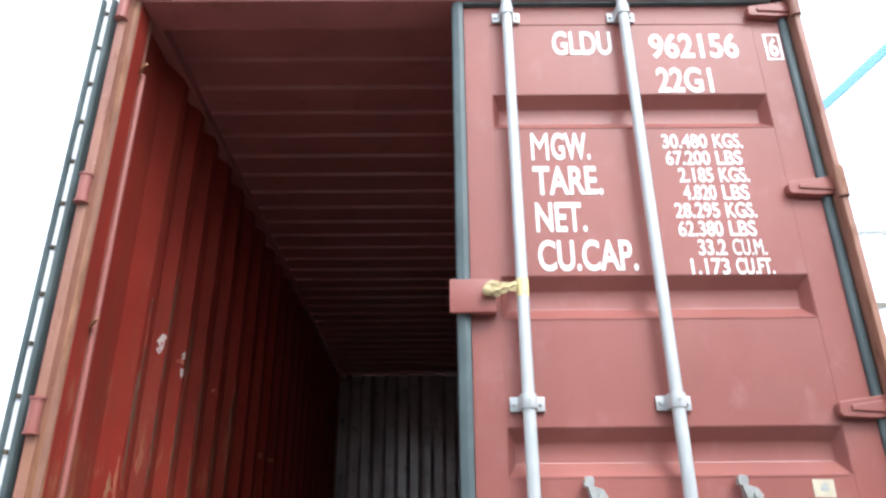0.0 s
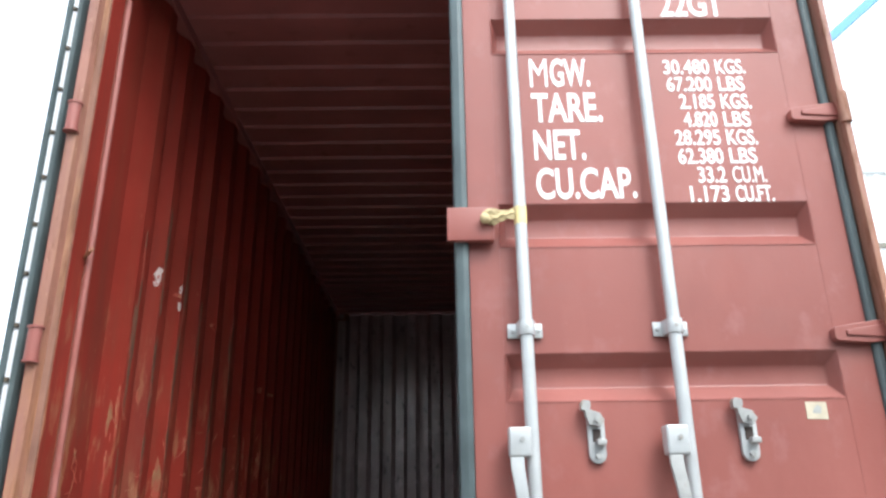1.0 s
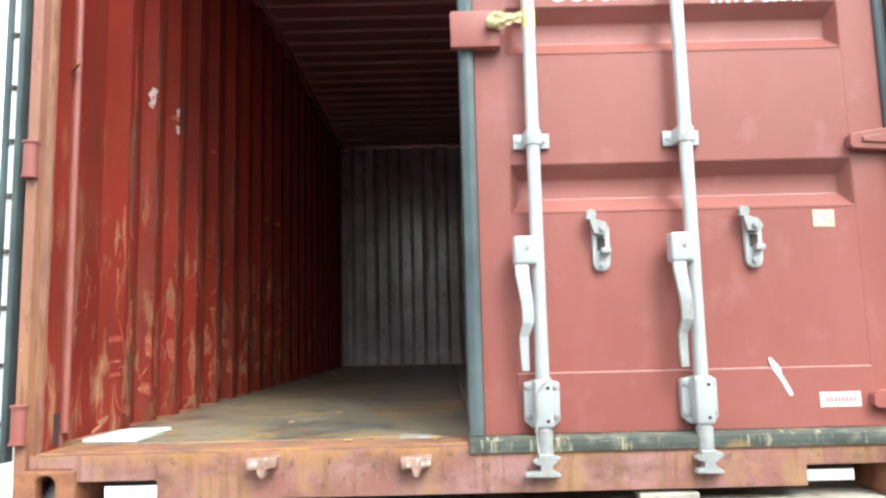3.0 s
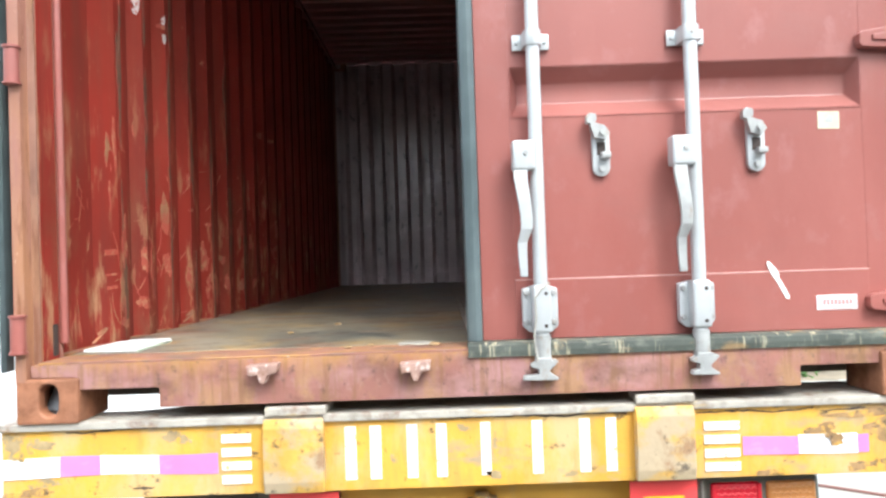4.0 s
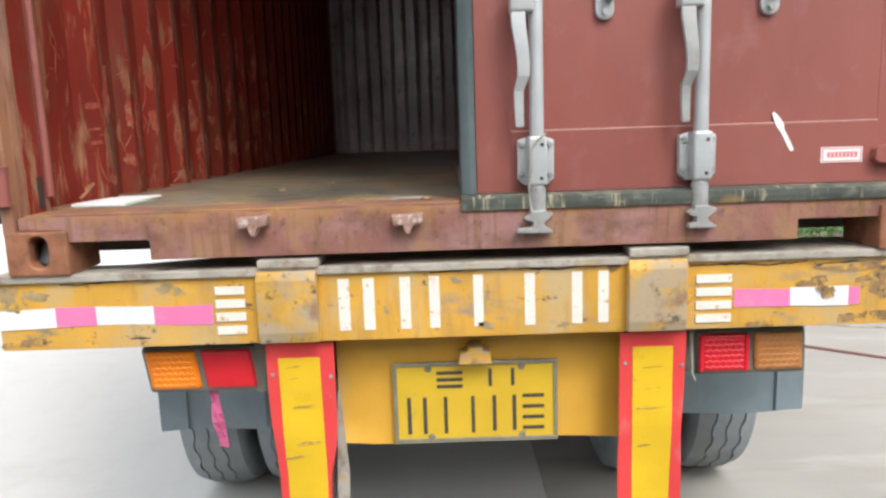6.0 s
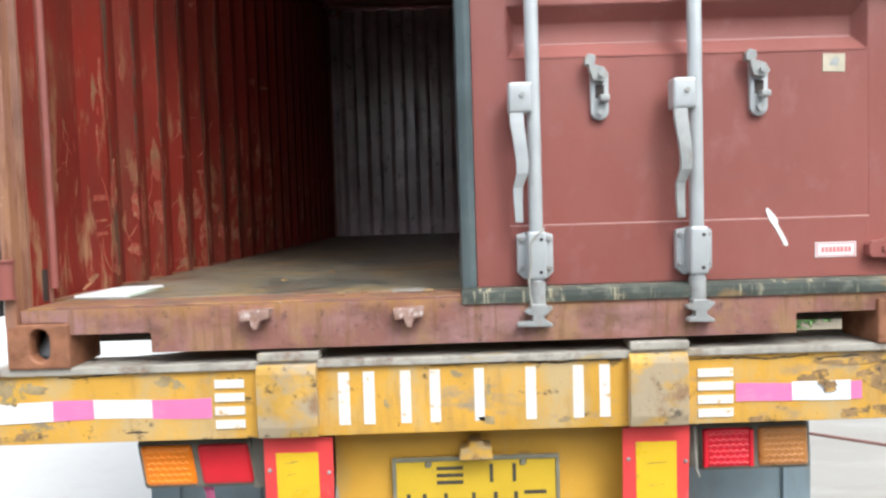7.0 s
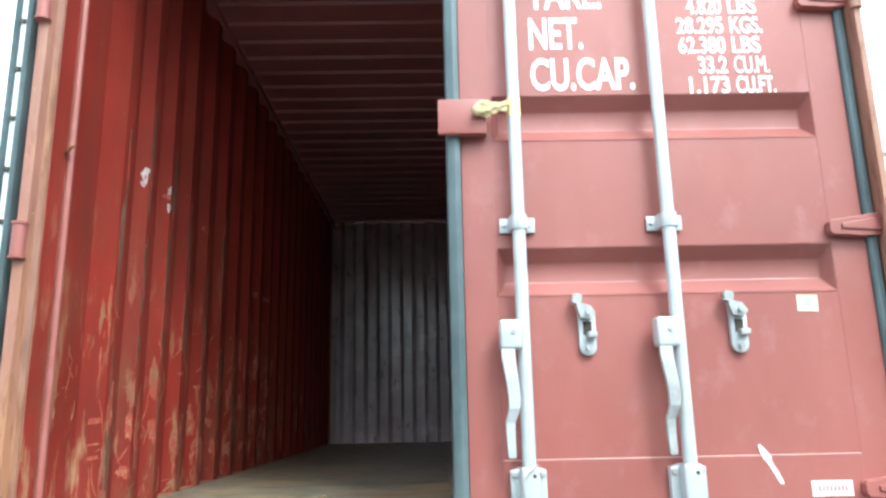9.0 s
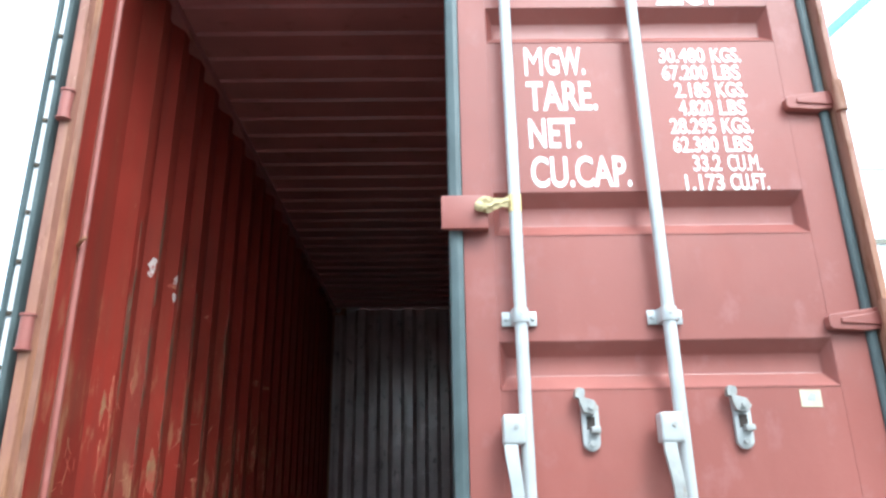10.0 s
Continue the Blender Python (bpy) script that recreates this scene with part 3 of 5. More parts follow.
rnd = random.Random(77)
for k in range(30):
    scuff(CRESTS[int(rnd.random() ** 1.4 * 10)] + rnd.uniform(-0.045, 0.05), FLOOR + 0.06 + 0.62 * rnd.random() ** 1.4, rnd.uniform(0.008, 0.028), rnd.uniform(0.025, 0.1), rnd.choice((scuff_tan, scuff_brown, scuff_tan)), 200 + k)
rnd = random.Random(58)
for k in range(30):
    scuff(CRESTS[k % 7] + rnd.uniform(0.01, 0.055), FLOOR + 0.1 + 1.2 * rnd.random() ** 1.3, rnd.uniform(0.01, 0.022), rnd.uniform(0.08, 0.3), crest_dirt, 300 + k)
rnd = random.Random(31)
for k in range(100):
    bay = int(rnd.random() ** 1.6 * 11) - 1
    y = rnd.uniform(0.19, 0.4) if bay < 0 else CRESTS[bay] + rnd.uniform(-0.05, 0.06)
    z = FLOOR + 0.03 + 0.75 * rnd.random() ** 1.5
    turn = rnd.choice((1.57, 1.45, 1.7, 0.9, 2.2, 0.3)) + rnd.uniform(-0.2, 0.2)
    size = min(rnd.uniform(0.025, 0.12), 0.036 / max(0.08, abs(math.cos(turn))))
    scratch(y, z, size, turn, rnd.uniform(-0.5, 0.5), rnd.uniform(0.0006, 0.0018), rnd.choice((scuff_tan, scuff_tan, scuff_brown)))
for z0, z1, y0, y1 in ((1.748, 1.77, 0.466, 0.521), (1.68, 1.69, 0.469, 0.52), (1.635, 1.65, 0.472, 0.52)):
    part("label_ghost", on_wall(prism(B(), [(y0, z0), (y1, z0 + 0.004), (y1 - 0.004, z1), (y0 + 0.002, z1 - 0.003)], "x", -0.001, 0.0012)), scuff_tan, box20)

# ---- the closed door ----
DY = 0.06
DX0, DX1, DZ0, DZ1 = 0.014, 1.165, 1.475, 3.75
closed = part("door", prism(B(), [(DX0, DZ0), (0.1058, DZ0), (0.1058, DZ1), (DX0, DZ1)], "y", DY - 0.0015, DY + 0.05, 0.0012), door_paint, box20, "closed red steel container door with white lettering")
for x0, x1, z0, z1 in ((1.0662, DX1, DZ0, DZ1), (0.106, 1.066, 3.6662, DZ1), (0.106, 1.066, DZ0, 1.6338)):
    part("door_frame", box(B(), x0, x1, DY - 0.003 if z1 < 2 else DY - 0.0008, DY + 0.05, z0, z1, 0.002 if z1 < 2 else 0.0006), door_paint, closed)


def ribbed_panel(x0, x1, z0, z1, ribs, y):
    """A flat panel with horizontal recesses pressed into it: (upper edge, lower edge)."""
    bm = B()
    xa, xb = x0 + 0.004, x1 - 0.004
    def quad(*p):
        bm.faces.new([bm.verts.new(q) for q in p])
    z = z1
    for hi, lo in ribs:
        quad((x0, y, z), (x0, y, hi), (x1, y, hi), (x1, y, z))
        f, g, e, d = hi - 0.034, lo + 0.04, 0.02, 0.042
        quad((x0, y, hi), (x0, y, lo), (xa, y, lo), (xa, y, hi))
        quad((xb, y, hi), (xb, y, lo), (x1, y, lo), (x1, y, hi))
        ia, ib = xa + e, xb - e
        quad((xa, y, hi), (ia, y + d, f), (ib, y + d, f), (xb, y, hi))
        quad((ia, y + d, f), (ia, y + d, g), (ib, y + d, g), (ib, y + d, f))
        quad((ia, y + d, g), (xa, y, lo), (xb, y, lo), (ib, y + d, g))
        quad((xa, y, hi), (xa, y, lo), (ia, y + d, g), (ia, y + d, f))
        quad((xb, y, hi), (ib, y + d, f), (ib, y + d, g), (xb, y, lo))
        z = lo
    quad((x0, y, z), (x0, y, z0), (x1, y, z0), (x1, y, z))
    bmesh.ops.remove_doubles(bm, verts=bm.verts[:], dist=0.0005)
    bmesh.ops.recalc_face_normals(bm, faces=bm.faces[:])
    es = [e for e in bm.edges if len(e.link_faces) == 2 and e.calc_face_angle() > 0.3]
    bmesh.ops.bevel(bm, geom=es, offset=0.005, segments=3, affect="EDGES", profile=0.5)
    edge = [e for e in bm.edges if e.is_boundary]
    got = bmesh.ops.extrude_edge_only(bm, edges=edge)["geom"]
    for v in got:
        if isinstance(v, bmesh.types.BMVert):
            v.co.y = y + 0.045
    return bm


RIBS = ((3.355, 3.222), (2.676, 2.54), (2.212, 2.08))
part("door_panel", ribbed_panel(0.106, 1.066, 1.634, 3.666, RIBS, DY), door_paint, closed, smooth=True)

part("seam_bead", tube(B(), (0.106, DY - 0.0025, 1.6352), (1.066, DY - 0.0025, 1.6352), 0.0018, 8), seam_paint, closed, "pale bead of sealant along the foot rail")
part("seam_bead", tube(B(), (0.106, DY - 0.0008, 3.6664), (1.066, DY - 0.0008, 3.6664), 0.0014, 8), door_paint, closed)

# rubber seal round the door, pale and worn along the foot
bm = B()
prism(bm, [(-0.03, 0.075), (-0.026, 0.045), (-0.004, 0.036), (0.012, 0.042), (0.0135, 0.1), (-0.02, 0.1)], "z", 1.475, 3.76, 0.002)
part("gasket", bm, rubber, closed, "grey-blue rubber door seal", smooth=True)
bm = B()
prism(bm, [(1.1655, 0.1), (1.1655, 0.05), (1.172, 0.042), (1.19, 0.044), (1.195, 0.052), (1.195, 0.1)], "z", 1.437, 3.76, 0.002)
part("gasket", bm, rubber, closed, smooth=True)
bm = B()
prism(bm, [(0.0565, 1.4745), (0.02, 1.4742), (0.004, 1.467), (0.0025, 1.452), (0.004, 1.436), (0.0115, 1.436), (0.0115, 1.4605), (0.0565, 1.4605)], "x", -0.03, 1.15, 0.0012)
part("gasket", bm, rubber_worn, closed, "chipped rubber seal crusted with rust and dirt")
bm = B()
box(bm, 0.0145, 1.15, 0.04, 0.1, 3.752, 3.775, 0.003)
part("gasket", bm, rubber, closed)

# locking bars
RODS = (0.168, 0.588)
for k, rx in enumerate(RODS):
    bm = B()
    tube(bm, (rx, 0.012, 1.44), (rx, 0.012, 3.80), 0.0185, 24)
    part("locking_bar", bm, zinc, closed, "galvanised steel locking bar", smooth=True)
    for bz in (2.278, 3.69):
        bm = B()
        h = 0.05
        prof = [(-h, 0.055), (-h, 0.048), (-0.026, 0.047), (-0.0235, 0.012)]
        prof += [(0.0235 * math.cos(a), 0.012 - 0.0235 * math.sin(a)) for a in [math.pi * (1 - i / 8) for i in range(1, 8)]]
        prof += [(0.0235, 0.012), (0.026, 0.047), (h, 0.048), (h, 0.055)]
        prism(bm, [(rx + u, v) for u, v in prof], "z", bz - 0.021, bz + 0.021, 0.0015)
        for s in (-1, 1):
            tube(bm, (rx + s * 0.038, 0.05, bz), (rx + s * 0.038, 0.041, bz), 0.008, 10, 0.005)
        bmesh.ops.recalc_face_normals(bm, faces=bm.faces[:])
        part("bar_bracket", bm, zinc, closed, smooth=True)
        bm = B()
        tube(bm, (rx, -0.01, bz), (rx, -0.0135, bz), 0.006, 10)
        part("bracket_bolt", bm, zinc_worn, closed)
    # lower guide plate with four bolts
    bm = B()
    prism(bm, [(rx - 0.048, 1.612), (rx - 0.02, 1.62), (rx + 0.02, 1.62), (rx + 0.047, 1.612), (rx + 0.047, 1.512), (rx + 0.03, 1.495), (rx - 0.03, 1.495), (rx - 0.048, 1.512)], "y", 0.03, 0.056, 0.004)
    box(bm, rx - 0.024, rx + 0.024, -0.012, 0.04, 1.497, 1.622, 0.009, 3)
    part("bar_guide", bm, zinc, closed, "galvanised guide plate bolted to the door foot", smooth=True)
    for dx, dz in ((-0.037, 1.6), (0.036, 1.6), (-0.037, 1.522), (0.036, 1.522)):
        bm = B()
        tube(bm, (rx + dx, 0.031, dz), (rx + dx, 0.023, dz), 0.009, 10, 0.006)
        part("guide_bolt", bm, zinc_worn, closed)
    # holes drawn as dark discs, with the shade inside painted on
    for dx, dz in ((0.01, 1.6), (0.008, 1.515)):
        bm = B()
        tube(bm, (rx + dx, -0.0115, dz), (rx + dx, -0.0135, dz), 0.005, 10)
        part("guide_hole_shade", bm, hole_shade_and_crack, closed)
    # cam at the foot
    bm = B()
    tube(bm, (rx, 0.012, 1.49), (rx, 0.012, 1.425), 0.022, 20)
    left = 0.055 if rx < 0.3 else 0.033
    prism(bm, [(rx - 0.02, 1.432), (rx - 0.022, 1.424), (rx - 0.037, 1.416), (rx - 0.034, 1.409), (rx - 0.016, 1.404), (rx - 0.017, 1.39), (rx - left, 1.387), (rx - left - 0.003, 1.376),
               (rx + 0.032, 1.374), (rx + 0.036, 1.38), (rx + 0.016, 1.392), (rx + 0.012, 1.4), (rx + 0.032, 1.418), (rx + 0.036, 1.424), (rx + 0.03, 1.428), (rx + 0.019, 1.425), (rx + 0.02, 1.432)], "y", -0.02, 0.008, 0.0025)
    tube(bm, (rx, 0.004, 1.43), (rx, 0.004, 1.378), 0.013, 14, 0.015)
    part("cam_foot", bm, zinc_worn, closed, "worn steel locking cam")
    # handle hub and cranked handle
    hx = rx - 0.034
    bm = B()
    box(bm, hx - 0.032, hx + 0.028, -0.022, 0.03, 1.925, 2.003, 0.008, 3)
    part("handle_hub", bm, zinc, closed, smooth=True)
    part("hub_pin", tube(B(), (hx + 0.003, -0.021, 1.97), (hx + 0.003, -0.026, 1.97), 0.007, 12), zinc_worn, closed)
    bm = B()
    line = [(-0.012, 1.93), (-0.012, 1.90), (-0.004, 1.84), (0.0, 1.80), (-0.001, 1.77), (-0.012, 1.735), (-0.012, 1.70), (-0.01, 1.645)]
    wide = [0.018, 0.018, 0.0165, 0.016, 0.015, 0.0125, 0.0115, 0.010]
    out = [-0.018, -0.02, -0.022, -0.022, -0.02, -0.008, -0.006, -0.006]
    rows = []
    for (u, z), w, o in zip(line, wide, out):
        rows.append([(hx + u - w, o + 0.012, z), (hx + u - w, o, z), (hx + u + w, o, z), (hx + u + w, o + 0.012, z), (hx + u - w, o + 0.012, z)])
    sheet(bm, rows)
    bmesh.ops.remove_doubles(bm, verts=bm.verts[:], dist=0.0003)
    bmesh.ops.holes_fill(bm, edges=[e for e in bm.edges if e.is_boundary], sides=6)
    bmesh.ops.recalc_face_normals(bm, faces=bm.faces[:])
    bmesh.ops.bevel(bm, geom=[e for e in bm.edges if e.calc_face_angle(0) > 0.9], offset=0.0018, segments=2, affect="EDGES")
    part("door_handle", bm, zinc_worn if k else zinc, closed, "cranked steel door handle hanging down")

# handle retainers on the door skin
for rx, tilt in ((0.349, 0.0), (0.769, 0.02)):
    bm = B()
    n = 10
    pts = [(rx + 0.024 * math.cos(a), 1.932 + 0.024 * math.sin(a)) for a in [math.pi * (1 + i / n) for i in range(n + 1)]]
    pts += [(rx + 0.024, 2.03), (rx + 0.008, 2.046), (rx - 0.016, 2.046), (rx - 0.024, 2.034)]
    prism(bm, pts, "y", 0.045, 0.061, 0.004)
    part("handle_retainer", bm, zinc, closed, "galvanised catch plate for a door handle", smooth=True)
    # slot drawn as a solid, dark to give the shade within it
    bm = B()
    box(bm, rx - 0.012, rx + 0.011, 0.043, 0.05, 1.965, 2.0)
    part("catch_slot_shade", bm, hole_shade_and_crack, closed)
    bm = B()
    box(bm, rx - 0.004, rx + 0.022, 0.02, 0.05, 1.955, 1.972, 0.004)
    tube(bm, (rx, 0.046, 1.928), (rx, 0.036, 1.928), 0.008, 10)
    part("catch_tongue", bm, zinc_worn, closed, smooth=True)
    bm = B()
    prism(bm, [(rx - 0.042, 2.068), (rx - 0.034, 2.078), (rx - 0.016, 2.074), (rx - 0.014, 2.06), (rx - 0.018, 2.05), (rx + 0.008, 2.042), (rx + 0.021, 2.022), (rx + 0.008, 2.004), (rx - 0.022, 2.01), (rx - 0.03, 2.034), (rx - 0.032, 2.048), (rx - 0.042, 2.05)], "y", 0.022, 0.045, 0.0015)
    tube(bm, (rx, 0.018, 2.024), (rx, 0.012, 2.024), 0.009, 10)
    part("catch_latch", bm, zinc_worn, closed)

# hinge blades of the closed door
HINGES = (3.712, 2.977, 2.262, 1.553)
for hz in HINGES:
    bm = B()
    prism(bm, [(1.052, hz - 0.02), (1.06, hz - 0.028), (1.15, hz - 0.034), (1.2, hz - 0.03), (1.2, hz + 0.034), (1.15, hz + 0.027), (1.06, hz + 0.014), (1.052, hz + 0.006)], "y", 0.03, 0.059, 0.003)
    prism(bm, [(1.085, hz - 0.012), (1.2, hz - 0.02), (1.2, hz + 0.02), (1.085, hz + 0.002)], "y", 0.024, 0.031, 0.003)
    part("hinge_blade", bm, door_paint, closed)
    bm = B()
    tube(bm, (1.208, 0.004, hz - 0.055), (1.208, 0.004, hz + 0.05), 0.017, 14)
    part("hinge_pin", bm, post_paint, closed, smooth=True)
for hz in HINGES:
    bm = B()
    tube(bm, (-1.206, -0.004, hz - 0.06), (-1.206, -0.004, hz + 0.03), 0.019, 14)
    tube(bm, (-1.206, -0.004, hz + 0.03), (-1.206, -0.004, hz + 0.036), 0.023, 14)
    tube(bm, (-1.206, -0.004, hz - 0.066), (-1.206, -0.004, hz - 0.06), 0.023, 14)
    part("hinge_knuckle", bm, door_paint, box20, smooth=True)

# overlap plate that holds the other door, at the seal
bm = B()
box(bm, -0.052, 0.088, 0.012, 0.035, 2.545, 2.652, 0.006)
box(bm, 0.01, 0.09, 0.035, 0.06, 2.55, 2.647, 0.003)
part("overlap_plate", bm, door_paint, closed, "red steel plate lapping over the door seal", smooth=True)


# ---- lettering ----
def lettering(words, x0, x1, z0, z1, y, mat, parent, bold=0.02):
    cu = bpy.data.curves.new("lettering", "FONT")
    cu.body, cu.size, cu.offset, cu.extrude = words, 1.0, bold, 0.004
    ob = bpy.data.objects.new("lettering_source", cu)
    scene.collection.objects.link(ob)
    bpy.context.view_layer.update()
    me = bpy.data.meshes.new_from_object(ob.evaluated_get(bpy.context.evaluated_depsgraph_get()))
    bpy.data.objects.remove(ob)
    co = [v.co.copy() for v in me.vertices]
    lo = [min(c[i] for c in co) for i in (0, 1)]
    hi = [max(c[i] for c in co) for i in (0, 1)]
    for v, c in zip(me.vertices, co):
        v.co = Vector((x0 + (c.x - lo[0]) / (hi[0] - lo[0]) * (x1 - x0), y - (0.0012 if c.z > 0 else -0.001), z0 + (c.y - lo[1]) / (hi[1] - lo[1]) * (z1 - z0))) - Vector((0, 0, DECK))
    me.materials.clear()
    me.materials.append(mat)
    me.name = "lettering"
    ob = new("lettering", me)
    ob.parent = parent
    return tagged(ob, "white stencilled lettering")


LY = DY - 0.0005
lettering("GLDU", 0.332, 0.545, 3.529, 3.635, LY, white_paint, closed)
lettering("962156", 0.682, 1.0, 3.512, 3.622, LY, white_paint, closed)
lettering("22G1", 0.69, 0.885, 3.364, 3.470, LY, white_paint, closed)
for words, x1, z0, z1 in (("TARE.", 0.457, 2.962, 3.07), ("NET.", 0.393, 2.828, 2.934), ("CU.CAP.", 0.541, 2.694, 2.8)):
    lettering(words, 0.23, x1, z0, z1, LY, white_paint, closed)
rows = (("30.480", "KGS.", 0.674), ("67.200", "LBS", 0.678), ("2.185", "KGS.", 0.712), ("4.820", "LBS", 0.718), ("28.295", "KGS.", 0.682), ("62.380", "LBS", 0.684), ("33.2", "CU.M.", 0.738), ("1.173", "CU.FT.", 0.706))
for i, (num, unit, x0) in enumerate(rows):
    z1 = 3.192 - i * 0.0655
    lettering(num, x0, 0.826, z1 - 0.055, z1, LY, white_paint, closed, 0.016)
    lettering(unit, 0.847, 0.847 + {"KGS.": 0.098, "LBS": 0.086, "CU.M.": 0.105, "CU.FT.": 0.118}[unit], z1 - 0.055, z1, LY, white_paint, closed, 0.0 if "M" in unit else 0.016)

lettering("M", 0.23, 0.288, 3.094, 3.2, LY, white_paint, closed, 0.0)
lettering("GW.", 0.298, 0.427, 3.094, 3.2, LY, white_paint, closed)
lettering("6", 1.113, 1.145, 3.518, 3.6, LY, white_paint, closed)
for x0, x1, z0, z1 in ((1.104, 1.112, 3.502, 3.618), (1.156, 1.164, 3.502, 3.618), (1.112, 1.156, 3.502, 3.509), (1.112, 1.156, 3.611, 3.618)):
    part("lettering_frame", box(B(), x0 - 0.006, x1 - 0.006, DY - 0.0024, DY + 0.001, z0, z1), white_paint, closed)

# stickers and marks on the door
def flat(points, y, mat, name, parent, label=""):
    return part(name, prism(B(), points, "y", y - 0.0008, y + 0.001), mat, parent, label)


flat([(0.944, 2.02), (1.003, 2.018), (1.004, 2.066), (0.945, 2.067)], DY - 0.001, sticker_tan, "sticker", closed, "faded square paper sticker")
flat([(0.962, 2.036), (0.984, 2.034), (0.988, 2.052), (0.976, 2.058), (0.965, 2.046)], DY - 0.002, zinc_worn, "sticker_patch", closed)
flat([(0.921, 1.527), (1.03, 1.527), (1.03, 1.567), (0.921, 1.567)], DY - 0.0040, paper_white, "sticker", closed, "small white sticker with a red border and bar")
for x0, x1, z0, z1 in ((0.924, 1.027, 1.562, 1.5645), (0.924, 1.027, 1.5295, 1.532), (0.924, 0.9265, 1.532, 1.562), (1.0245, 1.027, 1.532, 1.562), *[(0.937 + 0.0102 * i, 0.9445 + 0.0102 * i, 1.54, 1.555) for i in range(8)]):
    flat([(x0, z0), (x1, z0), (x1, z1), (x0, z1)], DY - 0.0052, sticker_red, "sticker_bar", closed)
flat([(0.789, 1.66), (0.792, 1.648), (0.8, 1.628), (0.812, 1.612), (0.826, 1.586), (0.838, 1.562), (0.846, 1.56), (0.848, 1.566), (0.838, 1.588), (0.826, 1.61), (0.82, 1.62), (0.822, 1.628), (0.814, 1.642), (0.802, 1.656), (0.794, 1.664)], DY - 0.0040, white_paint, "paint_smear", closed, "white smear of paint")

# ---- the other door, folded back along the side ----
flung = part("door", box(B(), -1.304, -1.245, 0.05, 1.16, 1.475, 3.75, 0.004), door_paint, box20, "red steel container door folded back along the side")
for x0, x1 in ((-1.272, -1.248), (-1.305, -1.288)):
    bm = B()
    prism(bm, [(x0, 0.05), (x0 + 0.004, 0.02), ((x0 + x1) / 2, 0.008), (x1 - 0.004, 0.02), (x1, 0.05)], "z", 1.437, 3.76, 0.002)
    part("gasket", bm, rubber, flung, smooth=True)
part("seal_strip", box(B(), -1.288, -1.272, 0.03, 0.05, 1.44, 3.755), tape_white, flung, "pale metal retaining strip")
for k in range(15):
    bm = B()
    z = 1.53 + 0.1545 * k
    box(bm, -1.286, -1.274, 0.022, 0.034, z, z + 0.014, 0.003)
    part("strip_rivet", bm, chassis_paint, flung)

# ---- the trailer ----
trailer = thing("semi_trailer", (0, 1.56, 0), "yellow skeletal container trailer with worn paint", "trailer")
BY = 0.022
bm = B()
box(bm, -1.272, 1.272, BY, BY + 0.012, DECK - 0.205, DECK - 0.02, 0.003)
part("bottom_flange", box(B(), -1.272, 1.272, BY + 0.012, BY + 0.15, DECK - 0.204, DECK - 0.192, 0.002), chassis_paint, trailer)
part("back_web", box(B(), -1.272, 1.272, BY + 0.14, BY + 0.15, DECK - 0.192, DECK - 0.02), chassis_paint, trailer)
for sx in (-1, 1):
    part("end_plate", box(B(), *sorted((sx * 1.27, sx * 1.26)), BY + 0.012, BY + 0.14, DECK - 0.192, DECK - 0.02), yellow_worn, trailer)
rear_beam = part("rear_beam", bm, yellow_paint, trailer, "yellow painted steel cross beam, chipped and rusty")
part("top_flange", prism(B(), [(-1.278, BY - 0.012), (1.278, BY - 0.012), (1.278, BY + 0.22), (-0.7, BY + 0.22), (-0.96, BY + 0.13), (-1.278, BY + 0.13)], "z", DECK - 0.02, DECK, 0.003), deck_steel, trailer, "worn grey steel deck flange")
for x0, x1 in ((-0.574, -0.416), (0.402, 0.556)):
    bm = B()
    prism(bm, [(BY - 0.014, DECK - 0.006), (BY - 0.028, DECK - 0.012), (BY - 0.034, DECK - 0.03), (BY - 0.034, DECK - 0.17), (BY - 0.026, DECK - 0.2), (BY - 0.001, DECK - 0.2), (BY - 0.001, DECK - 0.022), (BY - 0.013, DECK - 0.022)], "x", x0, x1, 0.004)
    pad_bm = B()
    prism(pad_bm, [(x0 + 0.004, BY - 0.022), (x1 + 0.006, BY - 0.02), (x1 + 0.012, BY + 0.085), (x0 + 0.012, BY + 0.09)], "z", DECK + 0.0005, DECK + 0.024, 0.005)
    part("lock_pad", pad_bm, deck_steel, trailer, "worn grey steel pad on the deck edge")
    part("lock_block", bm, yellow_worn, trailer, "scraped steel block welded to the beam")
for sx in (-1, 1):
    bm = B()
    tube(bm, (sx * 1.142, 0.075, DECK - 0.0005), (sx * 1.142, 0.075, DECK + 0.03), 0.03, 16)
    tube(bm, (sx * 1.142, 0.075, DECK + 0.03), (sx * 1.142, 0.075, DECK + 0.085), 0.036, 16, 0.014)
    part("twist_lock", bm, lock_steel, trailer, "grey steel lock pin inside the corner block", smooth=True)
# reflective tape in white and pink lengths
for x0, x1, z0, z1, m in ((-1.272, -1.119, 1.156, 1.2065, tape_white), (-1.118, -1.012, 1.156, 1.208, tape_pink), (-1.011, -0.857, 1.157, 1.209, tape_white), (-0.856, -0.7, 1.155, 1.208, tape_pink),
                          (0.69, 0.838, 1.15, 1.2, tape_pink), (0.839, 0.995, 1.152, 1.204, tape_white), (0.996, 1.025, 1.154, 1.2, tape_pink)):
    bm = B()
    cols = [x0 + (x1 - x0) * i / 6 for i in range(7)]
    sheet(bm, [[(x, BY - 0.002 - 0.0012 * math.sin(9 * x + 3 * j), (z0 if j == 0 else z1) + 0.003 * math.sin(11 * x + j)) for x in cols] for j in (0, 1)], 0.0012)
    part("reflective_tape", bm, m, rear_beam)
